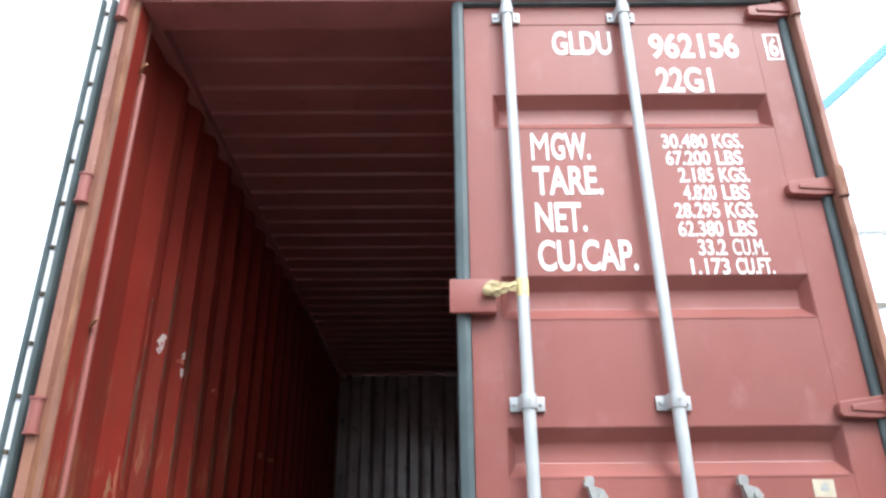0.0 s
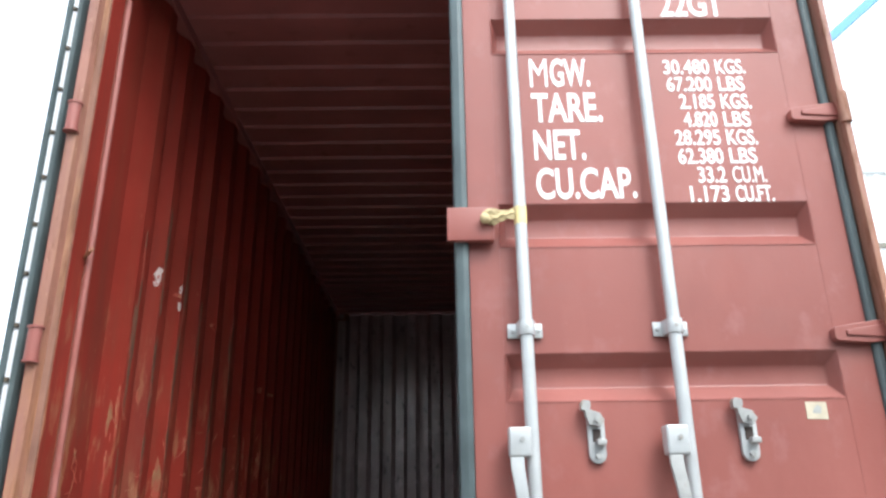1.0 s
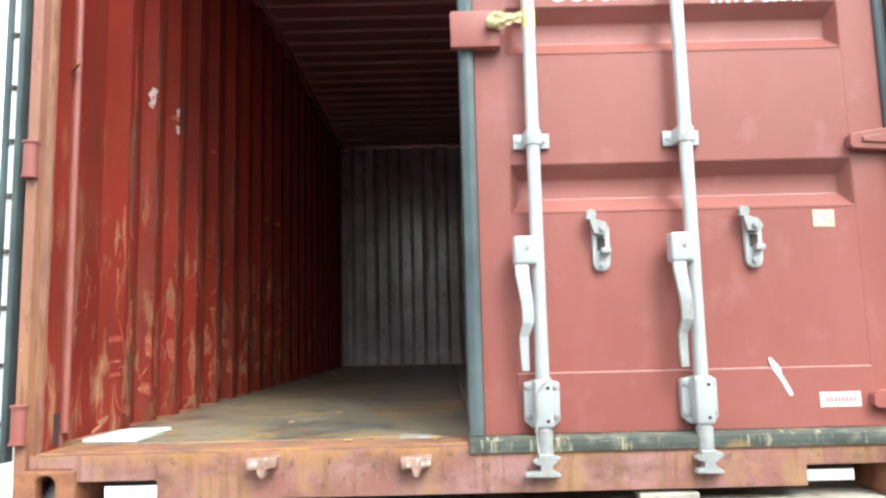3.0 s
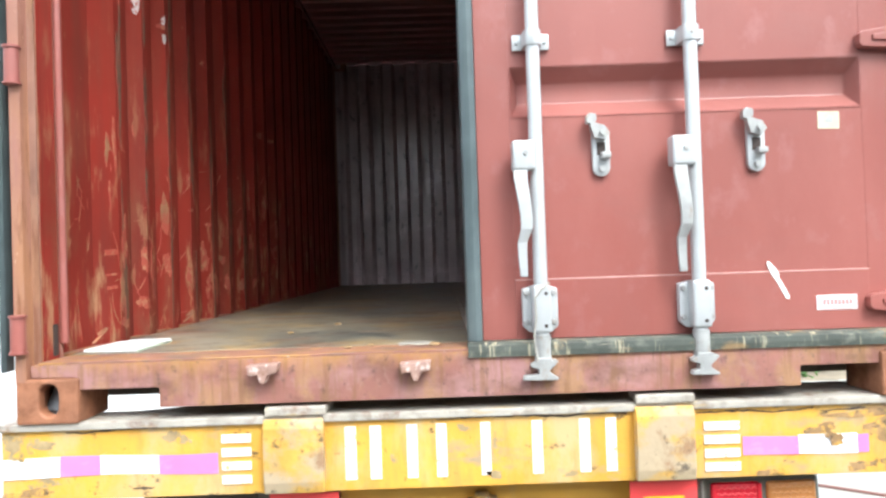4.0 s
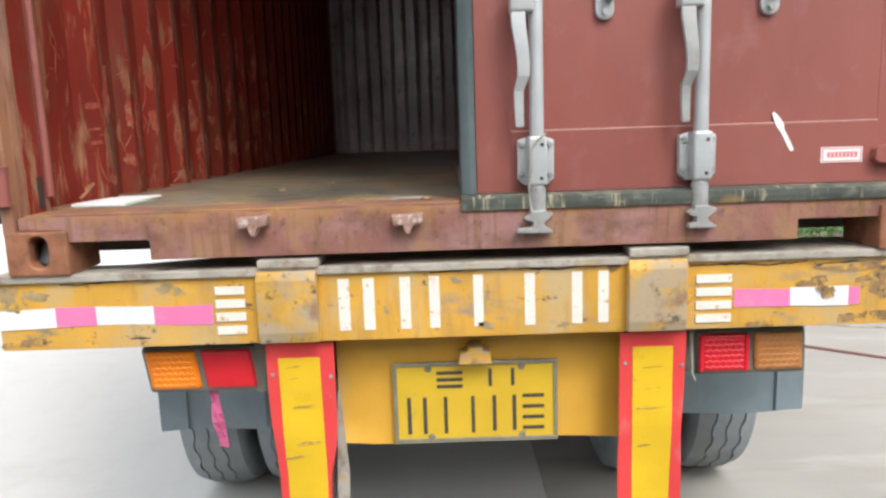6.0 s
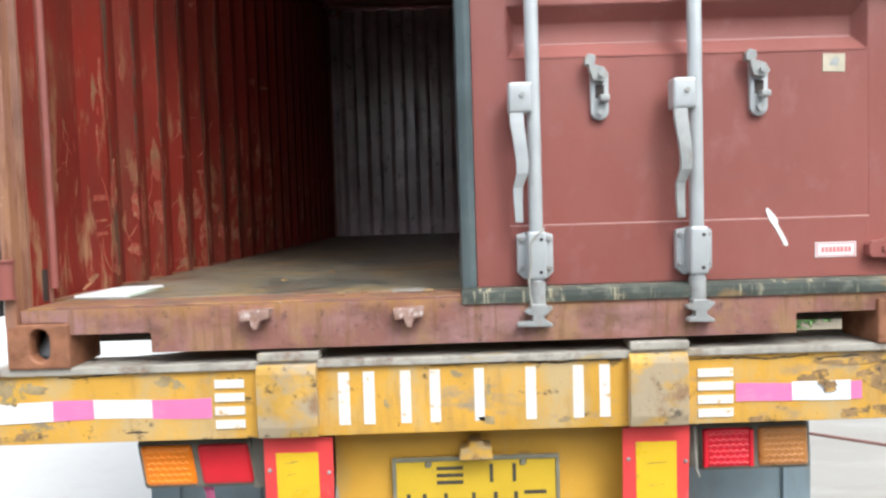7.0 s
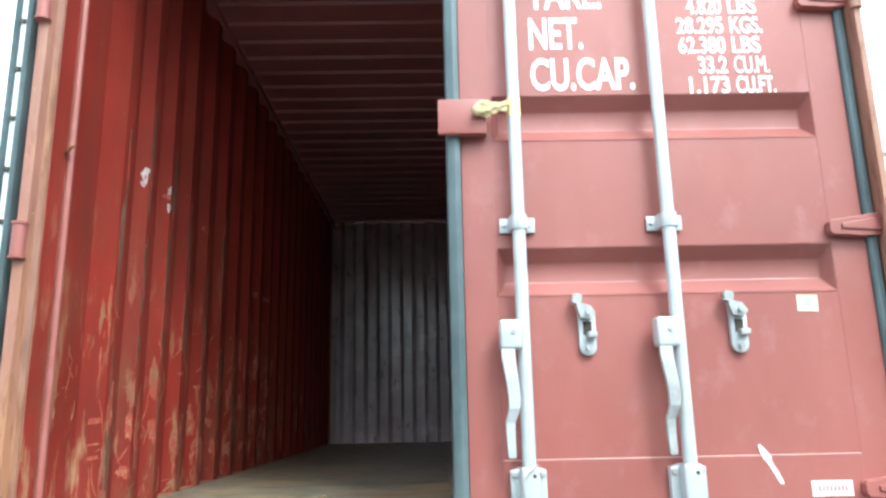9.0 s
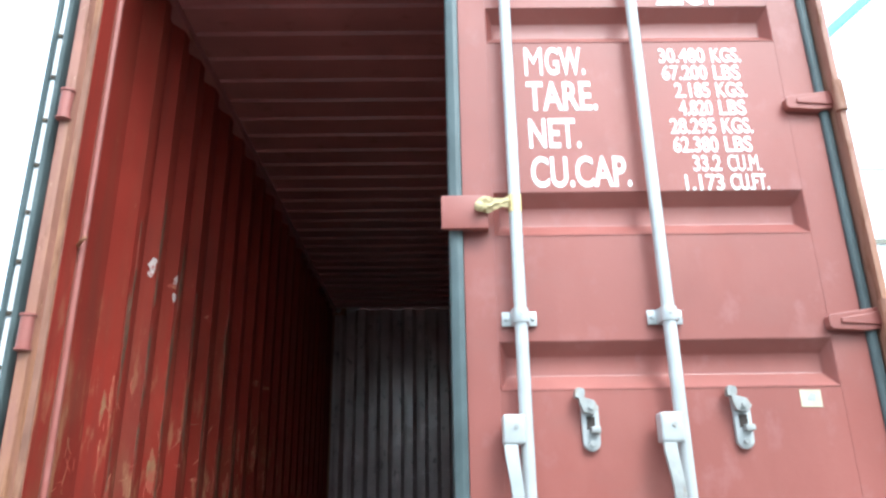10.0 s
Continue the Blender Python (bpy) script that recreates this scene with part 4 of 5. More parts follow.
# painted figures as plain bars
for x0, x1 in ((-0.364, -0.334), (-0.298, -0.268), (-0.2, -0.172), (-0.122, -0.094), (-0.004, 0.022), (0.132, 0.16), (0.258, 0.286), (0.328, 0.356)):
    part("painted_bar", box(B(), x0, x1, BY - 0.0012, BY + 0.002, 1.123, 1.264), stencil_paint, rear_beam)
for x0, x1, zs in ((-0.69, -0.612, (1.124, 1.16, 1.196, 1.232)), (0.588, 0.682, (1.114, 1.15, 1.186, 1.222))):
    for z in zs:
        part("painted_bar", box(B(), x0, x1, BY - 0.0044, BY - 0.001, z, z + 0.022), stencil_paint, rear_beam)

# cracked paint along the top of the beam
def paint_crack(x0, x1, z, seed):
    rnd = random.Random(seed)
    n = int((x1 - x0) / 0.012)
    low, high, w = [], [], 0.0
    for i in range(n + 1):
        x = x0 + (x1 - x0) * i / n
        w = max(-0.006, min(0.006, w + rnd.uniform(-0.0025, 0.0025)))
        t = 0.0012 + 0.0022 * rnd.random() * math.sin(math.pi * i / n)
        low.append((x, z + w - t))
        high.append((x, z + w + t))
    part("paint_crack", prism(B(), low + high[::-1], "y", BY - 0.0012, BY + 0.001), hole_shade_and_crack, rear_beam)


for k, (x0, x1, z) in enumerate(((-0.12, 0.39, 1.272), (0.57, 0.88, 1.27), (0.9, 1.2, 1.262), (-1.1, -0.72, 1.274))):
    paint_crack(x0, x1, z, k)

# bare and rusty places on the beam
def bare_patch(x, z, w, h, seed, mat, y):
    rnd = random.Random(seed)
    pts = []
    ph = [rnd.uniform(0, 6.28) for _ in range(4)]
    for k in range(36):
        a = 2 * math.pi * k / 36
        r = 0.75 + 0.2 * math.sin(2 * a + ph[0]) + 0.14 * math.sin(3 * a + ph[1]) + 0.1 * math.sin(7 * a + ph[2]) + 0.05 * math.sin(13 * a + ph[3])
        pts.append((x + w * r * math.cos(a), z + h * r * math.sin(a)))
    part("bare_patch", prism(B(), pts, "y", y, y + 0.002), mat, rear_beam)


for k, (x, z, w, h, m, dy) in enumerate(((1.13, 1.19, 0.11, 0.08, rust_patch, 0.0008), (1.2, 1.235, 0.06, 0.04, rust_patch, 0.0012), (0.935, 1.19, 0.034, 0.018, rust_patch, 0.0062), (0.9, 1.215, 0.05, 0.02, rust_patch, 0.0008),
                                          (-0.81, 1.25, 0.04, 0.024, bare_steel, 0.0008), (-1.2, 1.245, 0.07, 0.025, bare_steel, 0.0008), (-1.16, 1.14, 0.06, 0.014, bare_steel, 0.0008), (0.035, 1.2, 0.008, 0.05, bare_steel, 0.0012),
                                          (-0.235, 1.17, 0.012, 0.02, bare_steel, 0.0008), (0.24, 1.12, 0.03, 0.01, bare_steel, 0.0008), (-0.05, 1.25, 0.02, 0.012, bare_steel, 0.0008), (-0.9, 1.12, 0.03, 0.004, hole_shade_and_crack, 0.0008),
                                          (0.75, 1.105, 0.04, 0.01, rust_patch, 0.0008), (0.03, 1.125, 0.03, 0.012, bare_steel, 0.0012), (1.0, 1.115, 0.05, 0.014, rust_patch, 0.0008), (1.16, 1.12, 0.12, 0.03, rust_patch, 0.0014), (1.05, 1.255, 0.15, 0.016, rust_patch, 0.0016), (-1.2, 1.115, 0.08, 0.016, rust_patch, 0.0012), (-1.23, 1.235, 0.05, 0.04, bare_steel, 0.0014))):
    bare_patch(x, z, w, h, 40 + k, m, BY - dy)

# marker boards, bent and scuffed towards the foot
BOARD_Z = (1.086, 1.05, 1.0, 0.95, 0.9, 0.86, 0.82, 0.78, 0.74, 0.7, 0.62, 0.53)


def board_y(x, z, lean):
    """Where the face of a bent board lies."""
    return lean * max(0.0, 0.98 - z) ** 2 + (0.003 * math.sin(21 * z) + 0.003 * math.sin(30 * x + 9 * z)) * min(1.0, max(0.0, (0.95 - z) / 0.08))


def bent_sheet(left, right, z0, z1, lean, y, thick):
    """A thin board between two edges that wander with height: left and right give (z, x)."""
    zs = [z1] + [z for z in BOARD_Z if z0 < z < z1] + [z0]
    rows = []
    for z in zs:
        xl, xr = (float(np.interp(z, [p[0] for p in e], [p[1] for p in e])) for e in (left, right))
        rows.append([xl + (xr - xl) * i / 8 for i in range(9)])
    bm = B()
    skins = [[[bm.verts.new((x, y + board_y(x, z, lean) + d, z)) for x in row] for row, z in zip(rows, zs)] for d in (0.0, thick)]
    for front in skins:
        for a, b in zip(front, front[1:]):
            for k in range(8):
                bm.faces.new((a[k], a[k + 1], b[k + 1], b[k]))
    rims = [[(r[0], c[0]) for r, c in zip(*skins)], [(r[-1], c[-1]) for r, c in zip(*skins)], list(zip(skins[0][0], skins[1][0])), list(zip(skins[0][-1], skins[1][-1]))]
    for rim in rims:
        for (a, b), (c, d) in zip(rim, rim[1:]):
            bm.faces.new((a, c, d, b))
    bmesh.ops.recalc_face_normals(bm, faces=bm.faces[:])
    return bm


for edges, field, lean, marks, smudges in (
        ((((0.53, -0.562), (0.7, -0.56), (0.8, -0.563), (0.87, -0.57), (0.95, -0.572), (1.086, -0.572)), ((0.53, -0.424), (0.7, -0.414), (0.78, -0.396), (0.86, -0.389), (1.086, -0.387))),
         (((0.57, -0.537), (0.72, -0.536), (0.85, -0.538), (1.046, -0.54)), ((0.57, -0.428), (0.72, -0.425), (1.046, -0.427))), 0.1,
         ((-0.505, 0.984, 0.012), (-0.49, 0.94, 0.006)), ((-0.49, 0.905, 0.05, 0.007), (-0.47, 0.8, 0.04, 0.012), (-0.5, 0.76, 0.04, 0.008), (-0.5, 1.02, 0.025, 0.005))),
        ((((0.53, 0.388), (0.7, 0.388), (1.086, 0.392)), ((0.53, 0.566), (0.7, 0.565), (0.8, 0.56), (0.9, 0.567), (1.086, 0.572))),
         (((0.57, 0.428), (1.046, 0.426)), ((0.57, 0.532), (0.72, 0.533), (1.046, 0.536))), 0.04,
         ((0.48, 0.985, 0.03), (0.478, 0.925, 0.022), (0.468, 0.868, 0.04)), ((0.49, 0.872, 0.03, 0.005), (0.46, 0.76, 0.025, 0.006)))):
    board = part("marker_board", bent_sheet(*edges, 0.53, 1.086, lean, 0.04, 0.006), board_red, trailer, "red marker board with a yellow field, bent and scuffed")
    part("marker_field", bent_sheet(*field, 0.57, 1.046, lean, 0.0383, 0.003), board_yellow, board, "reflective yellow field")
    for bx, bz in ((edges[0][-1][1] + 0.014, 1.0), (edges[1][-1][1] - 0.012, 0.99)):
        part("board_rivet", tube(B(), (bx, 0.041, bz), (bx, 0.034, bz), 0.006, 10, 0.004), zinc_worn, board)
    for sx, sz, w in marks:
        part("board_scratch", prism(B(), [(sx - w, sz), (sx + w, sz + 0.003), (sx + w + 0.006, sz + 0.006), (sx - w + 0.01, sz + 0.004)], "y", 0.0374 + board_y(sx, sz, lean), 0.039 + board_y(sx, sz, lean)), board_grime, board)
    for k, (sx, sz, w, h) in enumerate(smudges):
        rnd = random.Random(11 + k)
        off = board_y(sx, sz, lean)
        pts = [(sx + w * (0.7 + 0.3 * rnd.random()) * math.cos(a), sz + h * (0.35 + 0.3 * rnd.random()) * math.sin(a) + 0.1 * w * math.cos(a)) for a in [2 * math.pi * i / 22 for i in range(22)]]
        part("board_smudge", prism(B(), pts, "y", 0.0372 + off, 0.0392 + off), board_grime, board)
    xa, xb = edges[0][-1][1], edges[1][-1][1]
    part("board_bracket", box(B(), xa + 0.03, xb - 0.03, 0.075, 0.12, 0.6, 1.09, 0.003), chassis_paint, trailer)
# torn steel strip behind the bent board
part("board_stay", bent_sheet(((0.53, -0.405), (0.7, -0.4), (0.86, -0.392), (0.94, -0.386)), ((0.53, -0.372), (0.7, -0.366), (0.82, -0.373), (0.94, -0.381)), 0.53, 0.94, 0.02, 0.062, 0.003), deck_steel, trailer, "bent rusty steel stay")

# number plate and its yellow backing
bm = B()
rows = []
for z in (0.752, 0.775, 0.8, 0.83, 0.87, 0.95, 1.095):
    row = []
    for i in range(25):
        x = -0.395 + 0.825 * i / 24
        fold = max(0.0, (-0.27 - x) / 0.125) * max(0.0, (0.87 - z) / 0.11)
        row.append((x, 0.135 - 0.035 * fold ** 1.5, z + (0.006 * math.sin(9 * x) + 0.018 * max(0.0, (-0.3 - x) / 0.095)) * max(0.0, (0.83 - z) / 0.08)))
    rows.append(row)
sheet(bm, rows, 0.006)
part("plate_backing", bm, backing_yellow, trailer, smooth=True, label="bent yellow sheet steel behind the number plate")
plate = part("number_plate", box(B(), -0.226, 0.222, 0.117, 0.121, 0.766, 0.986, 0.002), plate_yellow, trailer, "yellow number plate in a grey frame")
for x0, x1, z0, z1 in ((-0.236, 0.232, 0.984, 0.996), (-0.236, 0.232, 0.755, 0.768), (-0.236, -0.225, 0.768, 0.984), (0.221, 0.232, 0.768, 0.984)):
    part("plate_frame", box(B(), x0, x1, 0.112, 0.124, z0, z1, 0.003), plate_rim, plate)
for x0, x1, z0, z1 in ((-0.112, -0.038, 0.958, 0.968), (-0.112, -0.038, 0.938, 0.948), (-0.112, -0.038, 0.918, 0.928), (0.036, 0.046, 0.92, 0.972), (0.1, 0.11, 0.92, 0.972), (-0.198, -0.187, 0.782, 0.892), (-0.153, -0.142, 0.782, 0.892), (-0.093, -0.083, 0.782, 0.892), (-0.015, -0.005, 0.782, 0.892), (0.046, 0.057, 0.786, 0.892), (0.103, 0.114, 0.786, 0.892), (0.132, 0.194, 0.788, 0.798), (0.132, 0.194, 0.82, 0.83), (0.132, 0.194, 0.852, 0.862), (0.132, 0.194, 0.884, 0.894)):
    part("plate_bar", box(B(), x0, x1, 0.1155, 0.1175, z0, z1), plate_black, plate)
for bx, bz in ((-0.135, 0.976), (0.13, 0.976), (-0.13, 0.772), (0.13, 0.772)):
    part("plate_bolt", tube(B(), (bx, 0.118, bz), (bx, 0.11, bz), 0.011, 12, 0.008), plate_rim, plate)
bm = B()
prism(bm, [(-0.048, 1.0), (0.045, 1.0), (0.04, 1.035), (0.02, 1.038), (0.016, 1.05), (-0.018, 1.05), (-0.022, 1.036), (-0.044, 1.03)], "y", 0.07, 0.134, 0.004)
part("plate_lamp", bm, yellow_worn, trailer, "small dirty number plate lamp")


# tail lamps
def tail_lamp(x0, x1, z0, z1, mats, lean=0.0):
    def sheared(bm):
        for v in bm.verts:
            v.co.x += lean * (z1 - v.co.z)
        return bm
    mid = (x0 + x1) / 2
    house = part("tail_lamp", sheared(box(B(), x0 - 0.008, x1 + 0.008, 0.098, 0.18, z0 - 0.008, z1 + 0.008, 0.012)), lamp_house, trailer, "tail lamp with two coloured lenses")
    for a, b, m, pat in ((x0, mid - 0.005, mats[0], mats[2]), (mid + 0.005, x1, mats[1], mats[3])):
        bm = B()
        box(bm, a + 0.003, b - 0.003, 0.088, 0.116, z0 + 0.004, z1 - 0.003, 0.012, 3)
        lens = part("lens", sheared(bm), m, house, smooth=True)
        if pat:
            bm = B()
            for j in range(6):
                cz = z0 + 0.018 + (z1 - z0 - 0.036) * j / 5
                sweep(bm, [(a + 0.016 + (b - a - 0.032) * i / 24, 0.0887, cz + 0.003 * math.sin(i * 1.6 + 3.1 * (j % 2))) for i in range(25)], 0.003, 6)
            part("lens_ribs", sheared(bm), {"lamp_amber": lens_amber_lit, "lamp_red": lens_red_lit}.get(m.name, lens_brown_lit), house)
    return house


tail_lamp(-0.93, -0.628, 0.944, 1.062, (lamp_amber, lamp_red_dull, True, False), 0.14)
tail_lamp(0.624, 0.918, 0.946, 1.062, (lamp_red, lamp_brown, True, True), 0.03)
for x0, x1 in ((0.626, 0.638), (0.752, 0.764)):
    part("lens_edge", box(B(), x0, x1, 0.084, 0.1, 0.952, 1.056, 0.003), lamp_red, trailer)
part("lamp_bracket", box(B(), -0.62, -0.578, 0.1, 0.13, 0.93, 1.09, 0.003), lamp_house, trailer)
part("lamp_bracket", box(B(), 0.578, 0.618, 0.1, 0.13, 0.95, 1.09, 0.003), lamp_house, trailer)

# chassis behind, axles, mudguards, wheels
for sx in (-1, 1):
    bm = B()
    box(bm, *sorted((sx * 0.41, sx * 0.55)), BY + 0.15, 7.5, 1.262, 1.28, 0.003)
    box(bm, *sorted((sx * 0.41, sx * 0.55)), BY + 0.15, 7.5, 0.92, 0.938, 0.003)
    box(bm, *sorted((sx * 0.475, sx * 0.485)), BY + 0.15, 7.5, 0.938, 1.262)
    part("chassis_rail", bm, chassis_paint, trailer)
for y in (2.4, 4.2, 6.0):
    part("cross_beam", box(B(), -1.2, 1.2, y, y + 0.1, 1.12, 1.29, 0.004), chassis_paint, trailer)


def tyre_mesh():
    """A lorry tyre round the x axis, with zigzag grooves in its tread."""
    bm = B()
    n, r = 96, 0.53
    prof = [(-0.09, 0.29), (-0.125, 0.33), (-0.138, 0.41), (-0.134, 0.48), (-0.12, 0.512)]
    for g in (-0.06, 0.0, 0.06):
        prof += [(g - 0.005, 0.53), (g - 0.003, 0.52), (g + 0.003, 0.52), (g + 0.005, 0.53)]
    prof += [(0.12, 0.512), (0.134, 0.48), (0.138, 0.41), (0.125, 0.33), (0.09, 0.29)]
    rings = []
    for k in range(n):
        a = 2 * math.pi * k / n
        zig = 0.006 if k % 4 < 2 else -0.006
        rings.append([bm.verts.new((x + (zig if rr > 0.515 else 0), -rr * math.cos(a), rr * math.sin(a))) for x, rr in prof])
    for a, b in zip(rings, rings[1:] + rings[:1]):
        for j in range(len(prof) - 1):
            bm.faces.new((a[j], b[j], b[j + 1], a[j + 1]))
    bmesh.ops.recalc_face_normals(bm, faces=bm.faces[:])
    return bm


def rim_mesh():
    bm = B()
    n = 48
    prof = [(-0.09, 0.29), (-0.08, 0.275), (0.0, 0.26), (0.02, 0.2), (0.02, 0.1), (0.09, 0.09), (0.09, 0.0005)]
    rings = [[bm.verts.new((x, r * math.cos(2 * math.pi * k / n), r * math.sin(2 * math.pi * k / n))) for x, r in prof] for k in range(n)]
    for a, b in zip(rings, rings[1:] + rings[:1]):
        for j in range(len(prof) - 1):
            bm.faces.new((a[j], b[j], b[j + 1], a[j + 1]))
    return bm


for ay in (1.56, 2.87):
    part("axle", tube(B(), (-1.2, ay, 0.53), (1.2, ay, 0.53), 0.07, 20), chassis_paint, trailer, smooth=True)
    for sx in (-1, 1):
        for wx in (1.105, 0.775):
            spot = Matrix.Translation((sx * wx, ay, 0.53))
            bm = tyre_mesh()
            bm.transform(spot)
            wheel = part("wheel", bm, tyre_rubber, trailer, "dusty black lorry tyre", smooth=True)
            bm = rim_mesh()
            bm.transform(spot @ Matrix.Scale(sx, 4, (1, 0, 0)))
            part("rim", bm, chassis_paint, wheel, smooth=True)
        x0, x1 = (-1.15, -0.66) if sx < 0 else (0.66, 1.235)
        bm = B()
        xs = [x0 + (x1 - x0) * i / 8 for i in range(9)]
        shape = ((-0.86, 0.575), (-0.862, 0.66), (-0.862, 0.78), (-0.85, 0.9), (-0.79, 1.02), (-0.6, 1.09), (-0.3, 1.11), (0.3, 1.11), (0.6, 1.07), (0.76, 0.95), (0.82, 0.7))
        rows = [[(x, ay + dy - 0.004 * math.sin(9 * x), z - (0.005 * math.sin(14 * x) if z < 0.6 else 0.0)) for x in xs] for dy, z in shape]
        if ay < 2:
            sheet(bm, rows, 0.008)
            guard = part("mudguard", bm, mudguard_plastic, trailer, "dark plastic mudguard, dusty", smooth=True)
            for rx in (x0 + 0.1, x1 - 0.1):
                part("guard_rib", box(B(), rx - 0.006, rx + 0.006, ay - 0.872, ay - 0.855, 0.58, 0.88, 0.003), mudguard_plastic, guard)

# ---- loose things ----
pad = thing("paper_pad", (-1.05, 0.34, FLOOR), "white paper sheets lying on the container floor", "paper")
part("paper_sheet", prism(B(), [(-1.155, 0.235), (-0.99, 0.215), (-0.98, 0.45), (-1.14, 0.46)], "z", FLOOR + 0.0005, FLOOR + 0.008, 0.001), paper_white, pad)
part("paper_sheet", prism(B(), [(-1.0, 0.26), (-0.965, 0.42), (-0.985, 0.47), (-1.12, 0.465)], "z", FLOOR + 0.0085, FLOOR + 0.0105), paper_white, pad)
part("paper_edge", prism(B(), [(-0.99, 0.213), (-0.985, 0.216), (-0.975, 0.45), (-0.98, 0.452)], "z", FLOOR + 0.0005, FLOOR + 0.007), paper_green, pad)

# scrap of sheet on the sill
bm = B()
sheet(bm, [[(-0.22 + 0.03 * i, 0.13 + 0.035 * j + 0.01 * math.sin(i), FLOOR + 0.001 + 0.003 * abs(math.sin(1.7 * i + j))) for i in range(4)] for j in range(3)], 0.002)
tagged(part("scrap", bm, deck_steel, base=(-0.17, 0.16, FLOOR)), "crumpled grey scrap lying on the steel threshold", "scrap")
for k, (x, y) in enumerate(((-0.3, 0.15), (-0.36, 0.11), (-0.12, 0.12), (-0.62, 0.6), (-0.5, 0.9))):
    bm = B()
    bmesh.ops.create_icosphere(bm, subdivisions=1, radius=0.007 + 0.002 * k % 0.005)
    bm.transform(Matrix.Translation((x, y, FLOOR + 0.004)) @ Matrix.Diagonal((1.6, 1.2, 0.6, 1)))
    tagged(part("crumb", bm, plywood, base=(x, y, FLOOR)), "small crumb of dirt on the container floor", "debris", "crumbs on the floor")

# knotted cloth strip and tape round the locking bar
tie = thing("cloth_tie", (0.12, 0.0, 2.615), "yellow-brown cloth strip knotted round a locking bar", "cloth")
bm = B()
rows = []
for i in range(25):
    u = i / 24
    x = 0.056 + 0.094 * u
    w = 0.007 + 0.012 * math.sin(math.pi * min(1.0, 0.25 + u)) ** 2 + 0.006 * u
    ring = []
    for k in range(29):
        a = 2 * math.pi * k / 28
        fold = 1 + 0.3 * math.sin(5 * a + 6 * u) + 0.16 * math.sin(9 * a - 14 * u) + 0.12 * math.sin(3 * a + 23 * u)
        ring.append((x + 0.004 * math.sin(4 * a + 3 * u), -0.002 + w * fold * math.cos(a) * 0.55, 2.613 + 0.008 * u + w * fold * math.sin(a)))
    rows.append(ring)
sheet(bm, rows)
part("strip", bm, cloth_yellow, tie, smooth=True)
bm = B()
bmesh.ops.create_icosphere(bm, subdivisions=2, radius=0.016)
for v in bm.verts:
    v.co *= 1 + 0.3 * noise.noise(v.co * 90)
bm.transform(Matrix.Translation((0.062, -0.006, 2.606)))
part("knot", bm, cloth_yellow, tie, smooth=True)
bm = B()
tube(bm, (0.168, 0.012, 2.592), (0.168, 0.012, 2.648), 0.0196, 24)
part("tape_wrap", bm, tape_yellow, tie, "pale yellow tape round the bar", smooth=True)

# cord round the guide of the first bar
bm = B()
pts = [(0.187, -0.012, 1.628), (0.178, -0.016, 1.622), (0.165, -0.018, 1.612), (0.148, -0.019, 1.59), (0.15, -0.018, 1.54), (0.143, -0.016, 1.49), (0.147, -0.014, 1.45), (0.15, -0.02, 1.425)]
sweep(bm, pts, 0.003, 6)
tagged(part("cord", bm, rope_fibre, base=(0.16, 0.0, 1.5)), "grey fibre cord hanging over the bar guide", "cord")

# ribbon under the tail lamp
bm = B()
sheet(bm, [[(-0.752 + 0.003 * k + w * (0.03 - 0.006 * math.sin(1.4 * k)), 0.118 + 0.008 * math.sin(1.3 * k + 2 * w), 0.945 - 0.0262 * k) for w in (-0.5, 0, 0.5)] for k in range(8)], 0.0012)
tagged(part("ribbon", bm, ribbon_pink, base=(-0.75, 0.118, 0.9)), "dusty pink ribbon hanging from a tail lamp", "ribbon")

# cord of beads beside the right lamp
bm = B()
sweep(bm, [(0.598, 0.08, 1.07), (0.6, 0.078, 1.0), (0.603, 0.08, 0.95), (0.612, 0.08, 0.93)], 0.004, 6)
tagged(part("cord", bm, rope_fibre, base=(0.6, 0.08, 1.0)), "short pale cord hanging beside a lamp", "cord")

# hose on the ground
bm = B()
sweep(bm, [(1.0, 4.6, 0.012), (1.6, 4.0, 0.012), (2.1, 3.55, 0.012), (2.53, 3.25, 0.012), (2.9, 2.95, 0.012), (3.6, 2.55, 0.012), (4.8, 2.2, 0.012), (7, 2.0, 0.012)], 0.012, 8)
tagged(part("hose", bm, hose_red, base=(2.5, 3.2, 0)), "thin dark red hose lying across the concrete", "hose")
bm = B()
sweep(bm, [(1.0, 6.0, 0.01), (2.3, 4.4, 0.01), (3.1, 3.75, 0.01), (4.2, 3.4, 0.01), (8, 3.0, 0.01)], 0.01, 8)
tagged(part("hose", bm, deck_steel, base=(3.0, 3.8, 0)), "thin grey hose lying across the concrete", "hose")

# ---- beyond the yard ----
bm = B()
sheet(bm, [[(3.4 + 0.5 * i, 7.35 + 0.08 * math.sin(1.7 * i) if j == 0 else 7.4 + 0.8 * j, 0.004 + 0.03 * (0 < j) * abs(math.sin(i * 1.3 + j))) for i in range(14)] for j in range(8)])
tagged(part("soil", bm, soil), "strip of dry brown soil beside the concrete", "soil", kind="structure")
hall = thing("warehouse", (24, 20, 0), "pale ribbed metal warehouse wall", "building")
bm = B()
prof = corrugated(13.4, 40.0, 0.5, 0.06)
sheet(bm, [[(x, 20 - d, z) for x, d in prof] for z in (0.0, 9.5, 12.3)], 0.02)
part("wall", bm, building_white, hall)
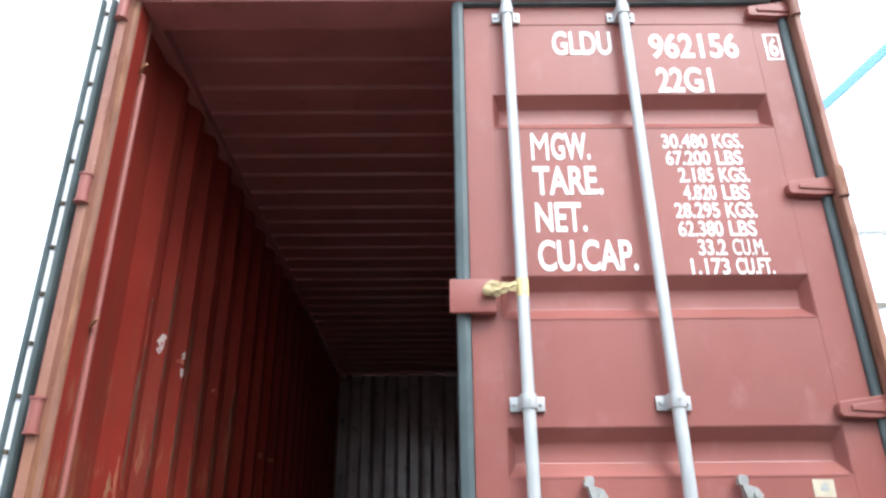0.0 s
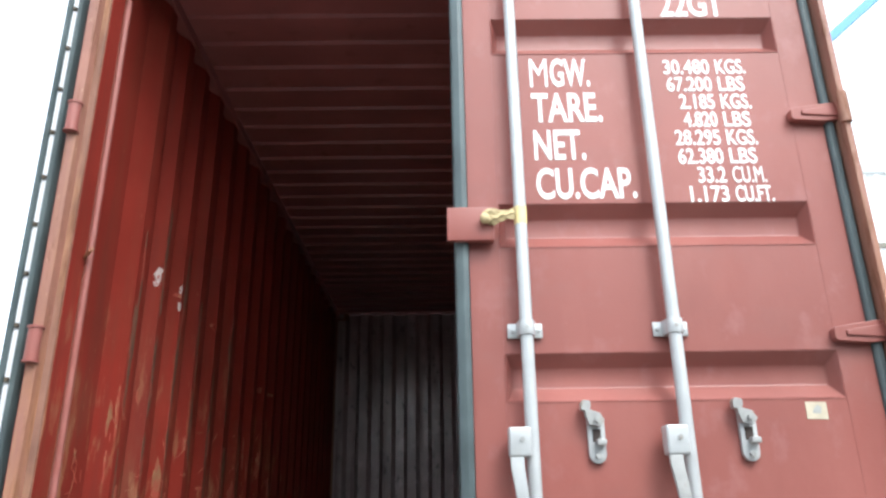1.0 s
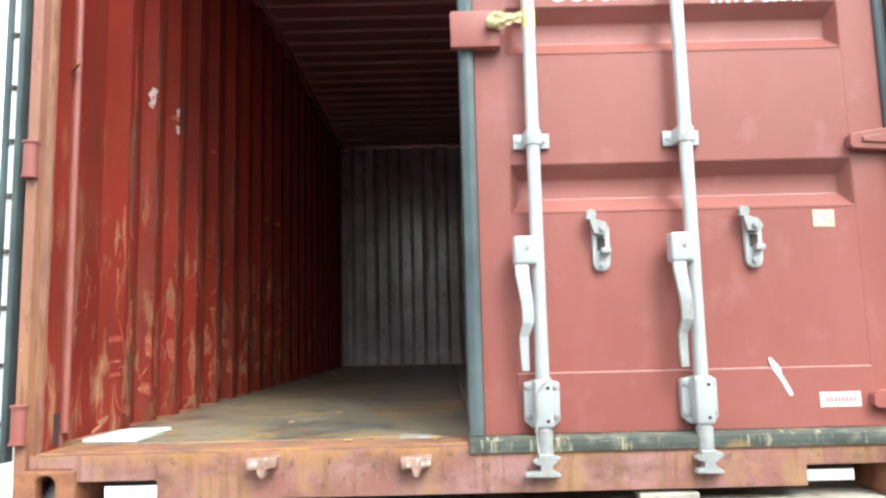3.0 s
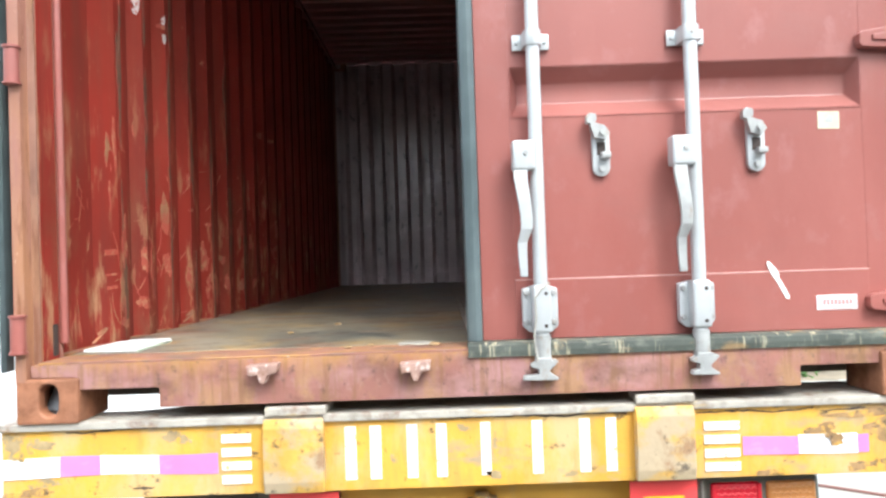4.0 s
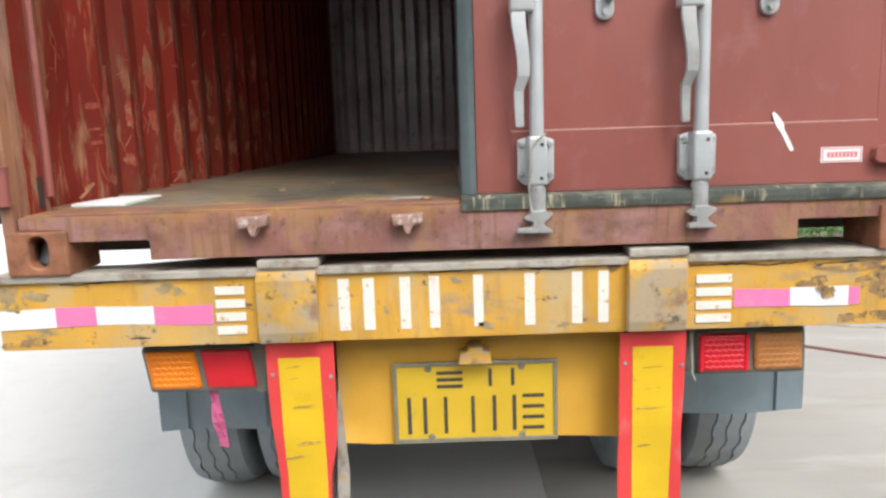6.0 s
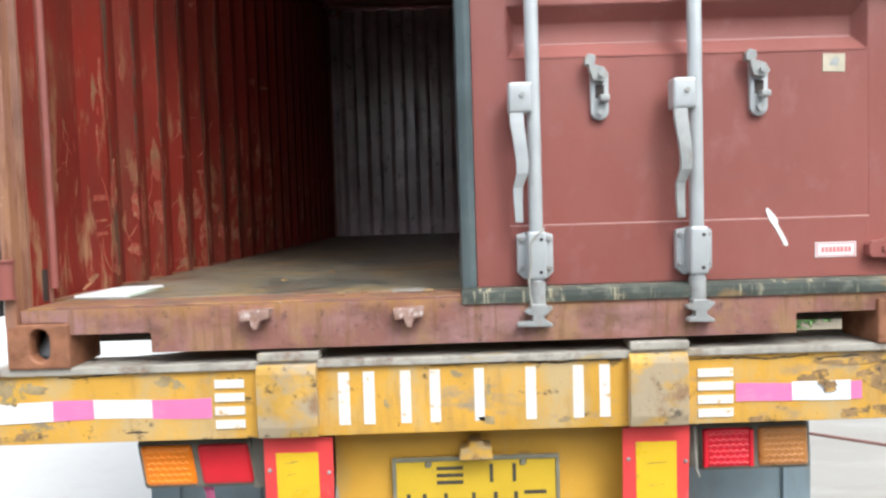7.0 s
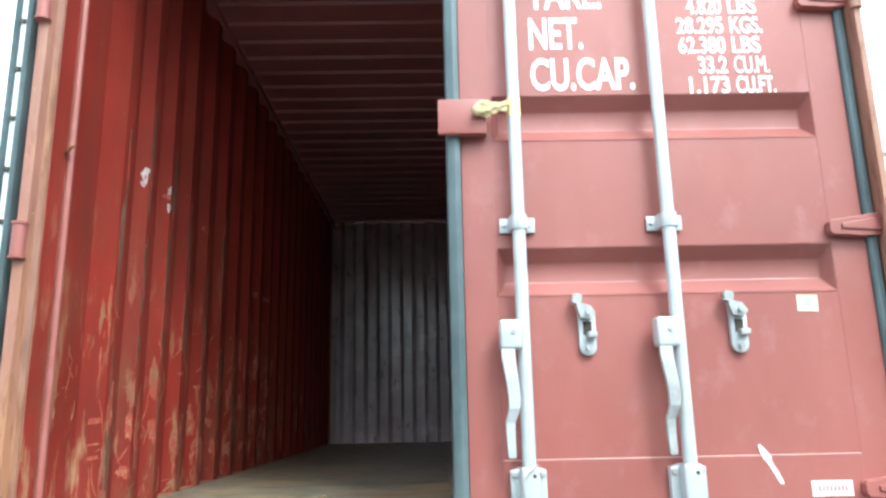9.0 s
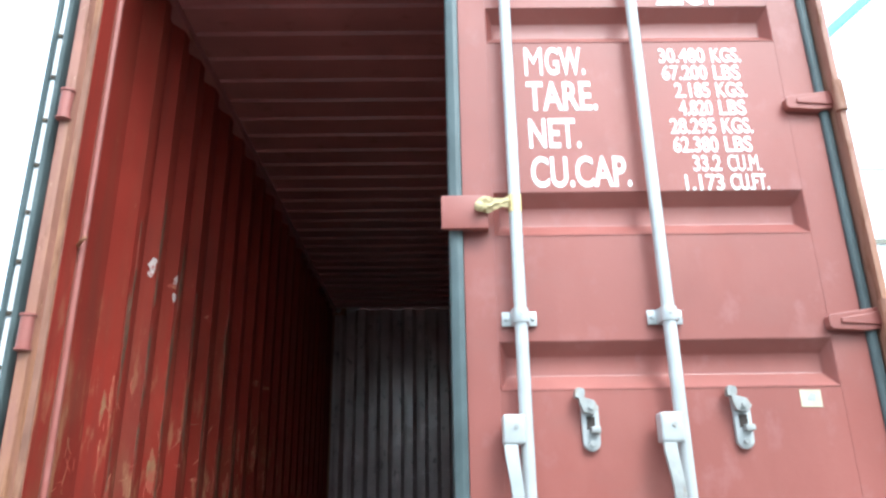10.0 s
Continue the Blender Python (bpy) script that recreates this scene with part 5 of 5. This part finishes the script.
part("wall_band", box(B(), 13.4, 40, 19.86, 19.93, 9.45, 9.6), lamp_house, hall)
part("roof", prism(B(), [(19.6, 12.3), (30, 13.6), (30, 13.4), (19.8, 12.1)], "x", 13.2, 40), building_white, hall)
part("side", box(B(), 13.4, 13.6, 20.05, 30, 0, 12.1), building_white, hall)
gantry = thing("gantry", (9.5, 8.0, 0), "bright blue inclined steel beam on a post", "gantry")
bm = B()
prism(bm, [(5.2, 7.78), (13.5, 14.96), (13.5, 15.26), (5.2, 7.94)], "y", 7.9, 8.1, 0.01)
part("beam", bm, blue_steel, gantry)
part("post", box(B(), 13.3, 13.6, 7.9, 8.1, 0, 15.1, 0.01), blue_steel, gantry)


def weed(x, y, h, seed):
    rnd = random.Random(seed)
    bm = B()
    for i in range(90):
        a, r, z = rnd.uniform(0, 6.28), rnd.uniform(0, 0.5) * h, rnd.uniform(0.05, 1.0) * h
        c = Vector((x + r * math.cos(a), y + r * math.sin(a), z))
        q = Euler((rnd.uniform(-1, 1), rnd.uniform(-1, 1), a))
        l, w = rnd.uniform(0.08, 0.18) * h, rnd.uniform(0.03, 0.07) * h
        vs = [bm.verts.new(c + q.to_matrix() @ Vector(p)) for p in ((0, -l, 0), (w, 0, 0.02 * h), (0, l, 0), (-w, 0, 0.02 * h))]
        bm.faces.new(vs)
    crown_bm = bm
    plant = thing("weed", (x, y, 0), "leafy green weed at the edge of the yard", "plant", "weeds at the yard's edge")
    bm = B()
    for i in range(5):
        a = 1.26 * i + seed
        sweep(bm, [(x, y, 0), (x + 0.15 * h * math.cos(a), y + 0.15 * h * math.sin(a), 0.4 * h), (x + 0.3 * h * math.cos(a), y + 0.3 * h * math.sin(a), 0.85 * h)], 0.012 * h, 5)
    part("stems", bm, leaf_green, plant)
    part("leaves", crown_bm, leaf_green, plant)


for k, (x, y, h) in enumerate(((4.95, 7.9, 0.4), (5.3, 8.1, 0.45), (5.65, 8.5, 0.5), (4.6, 7.6, 0.35), (6.1, 8.7, 0.5), (5.1, 8.6, 0.5))):
    weed(x, y, h, k)
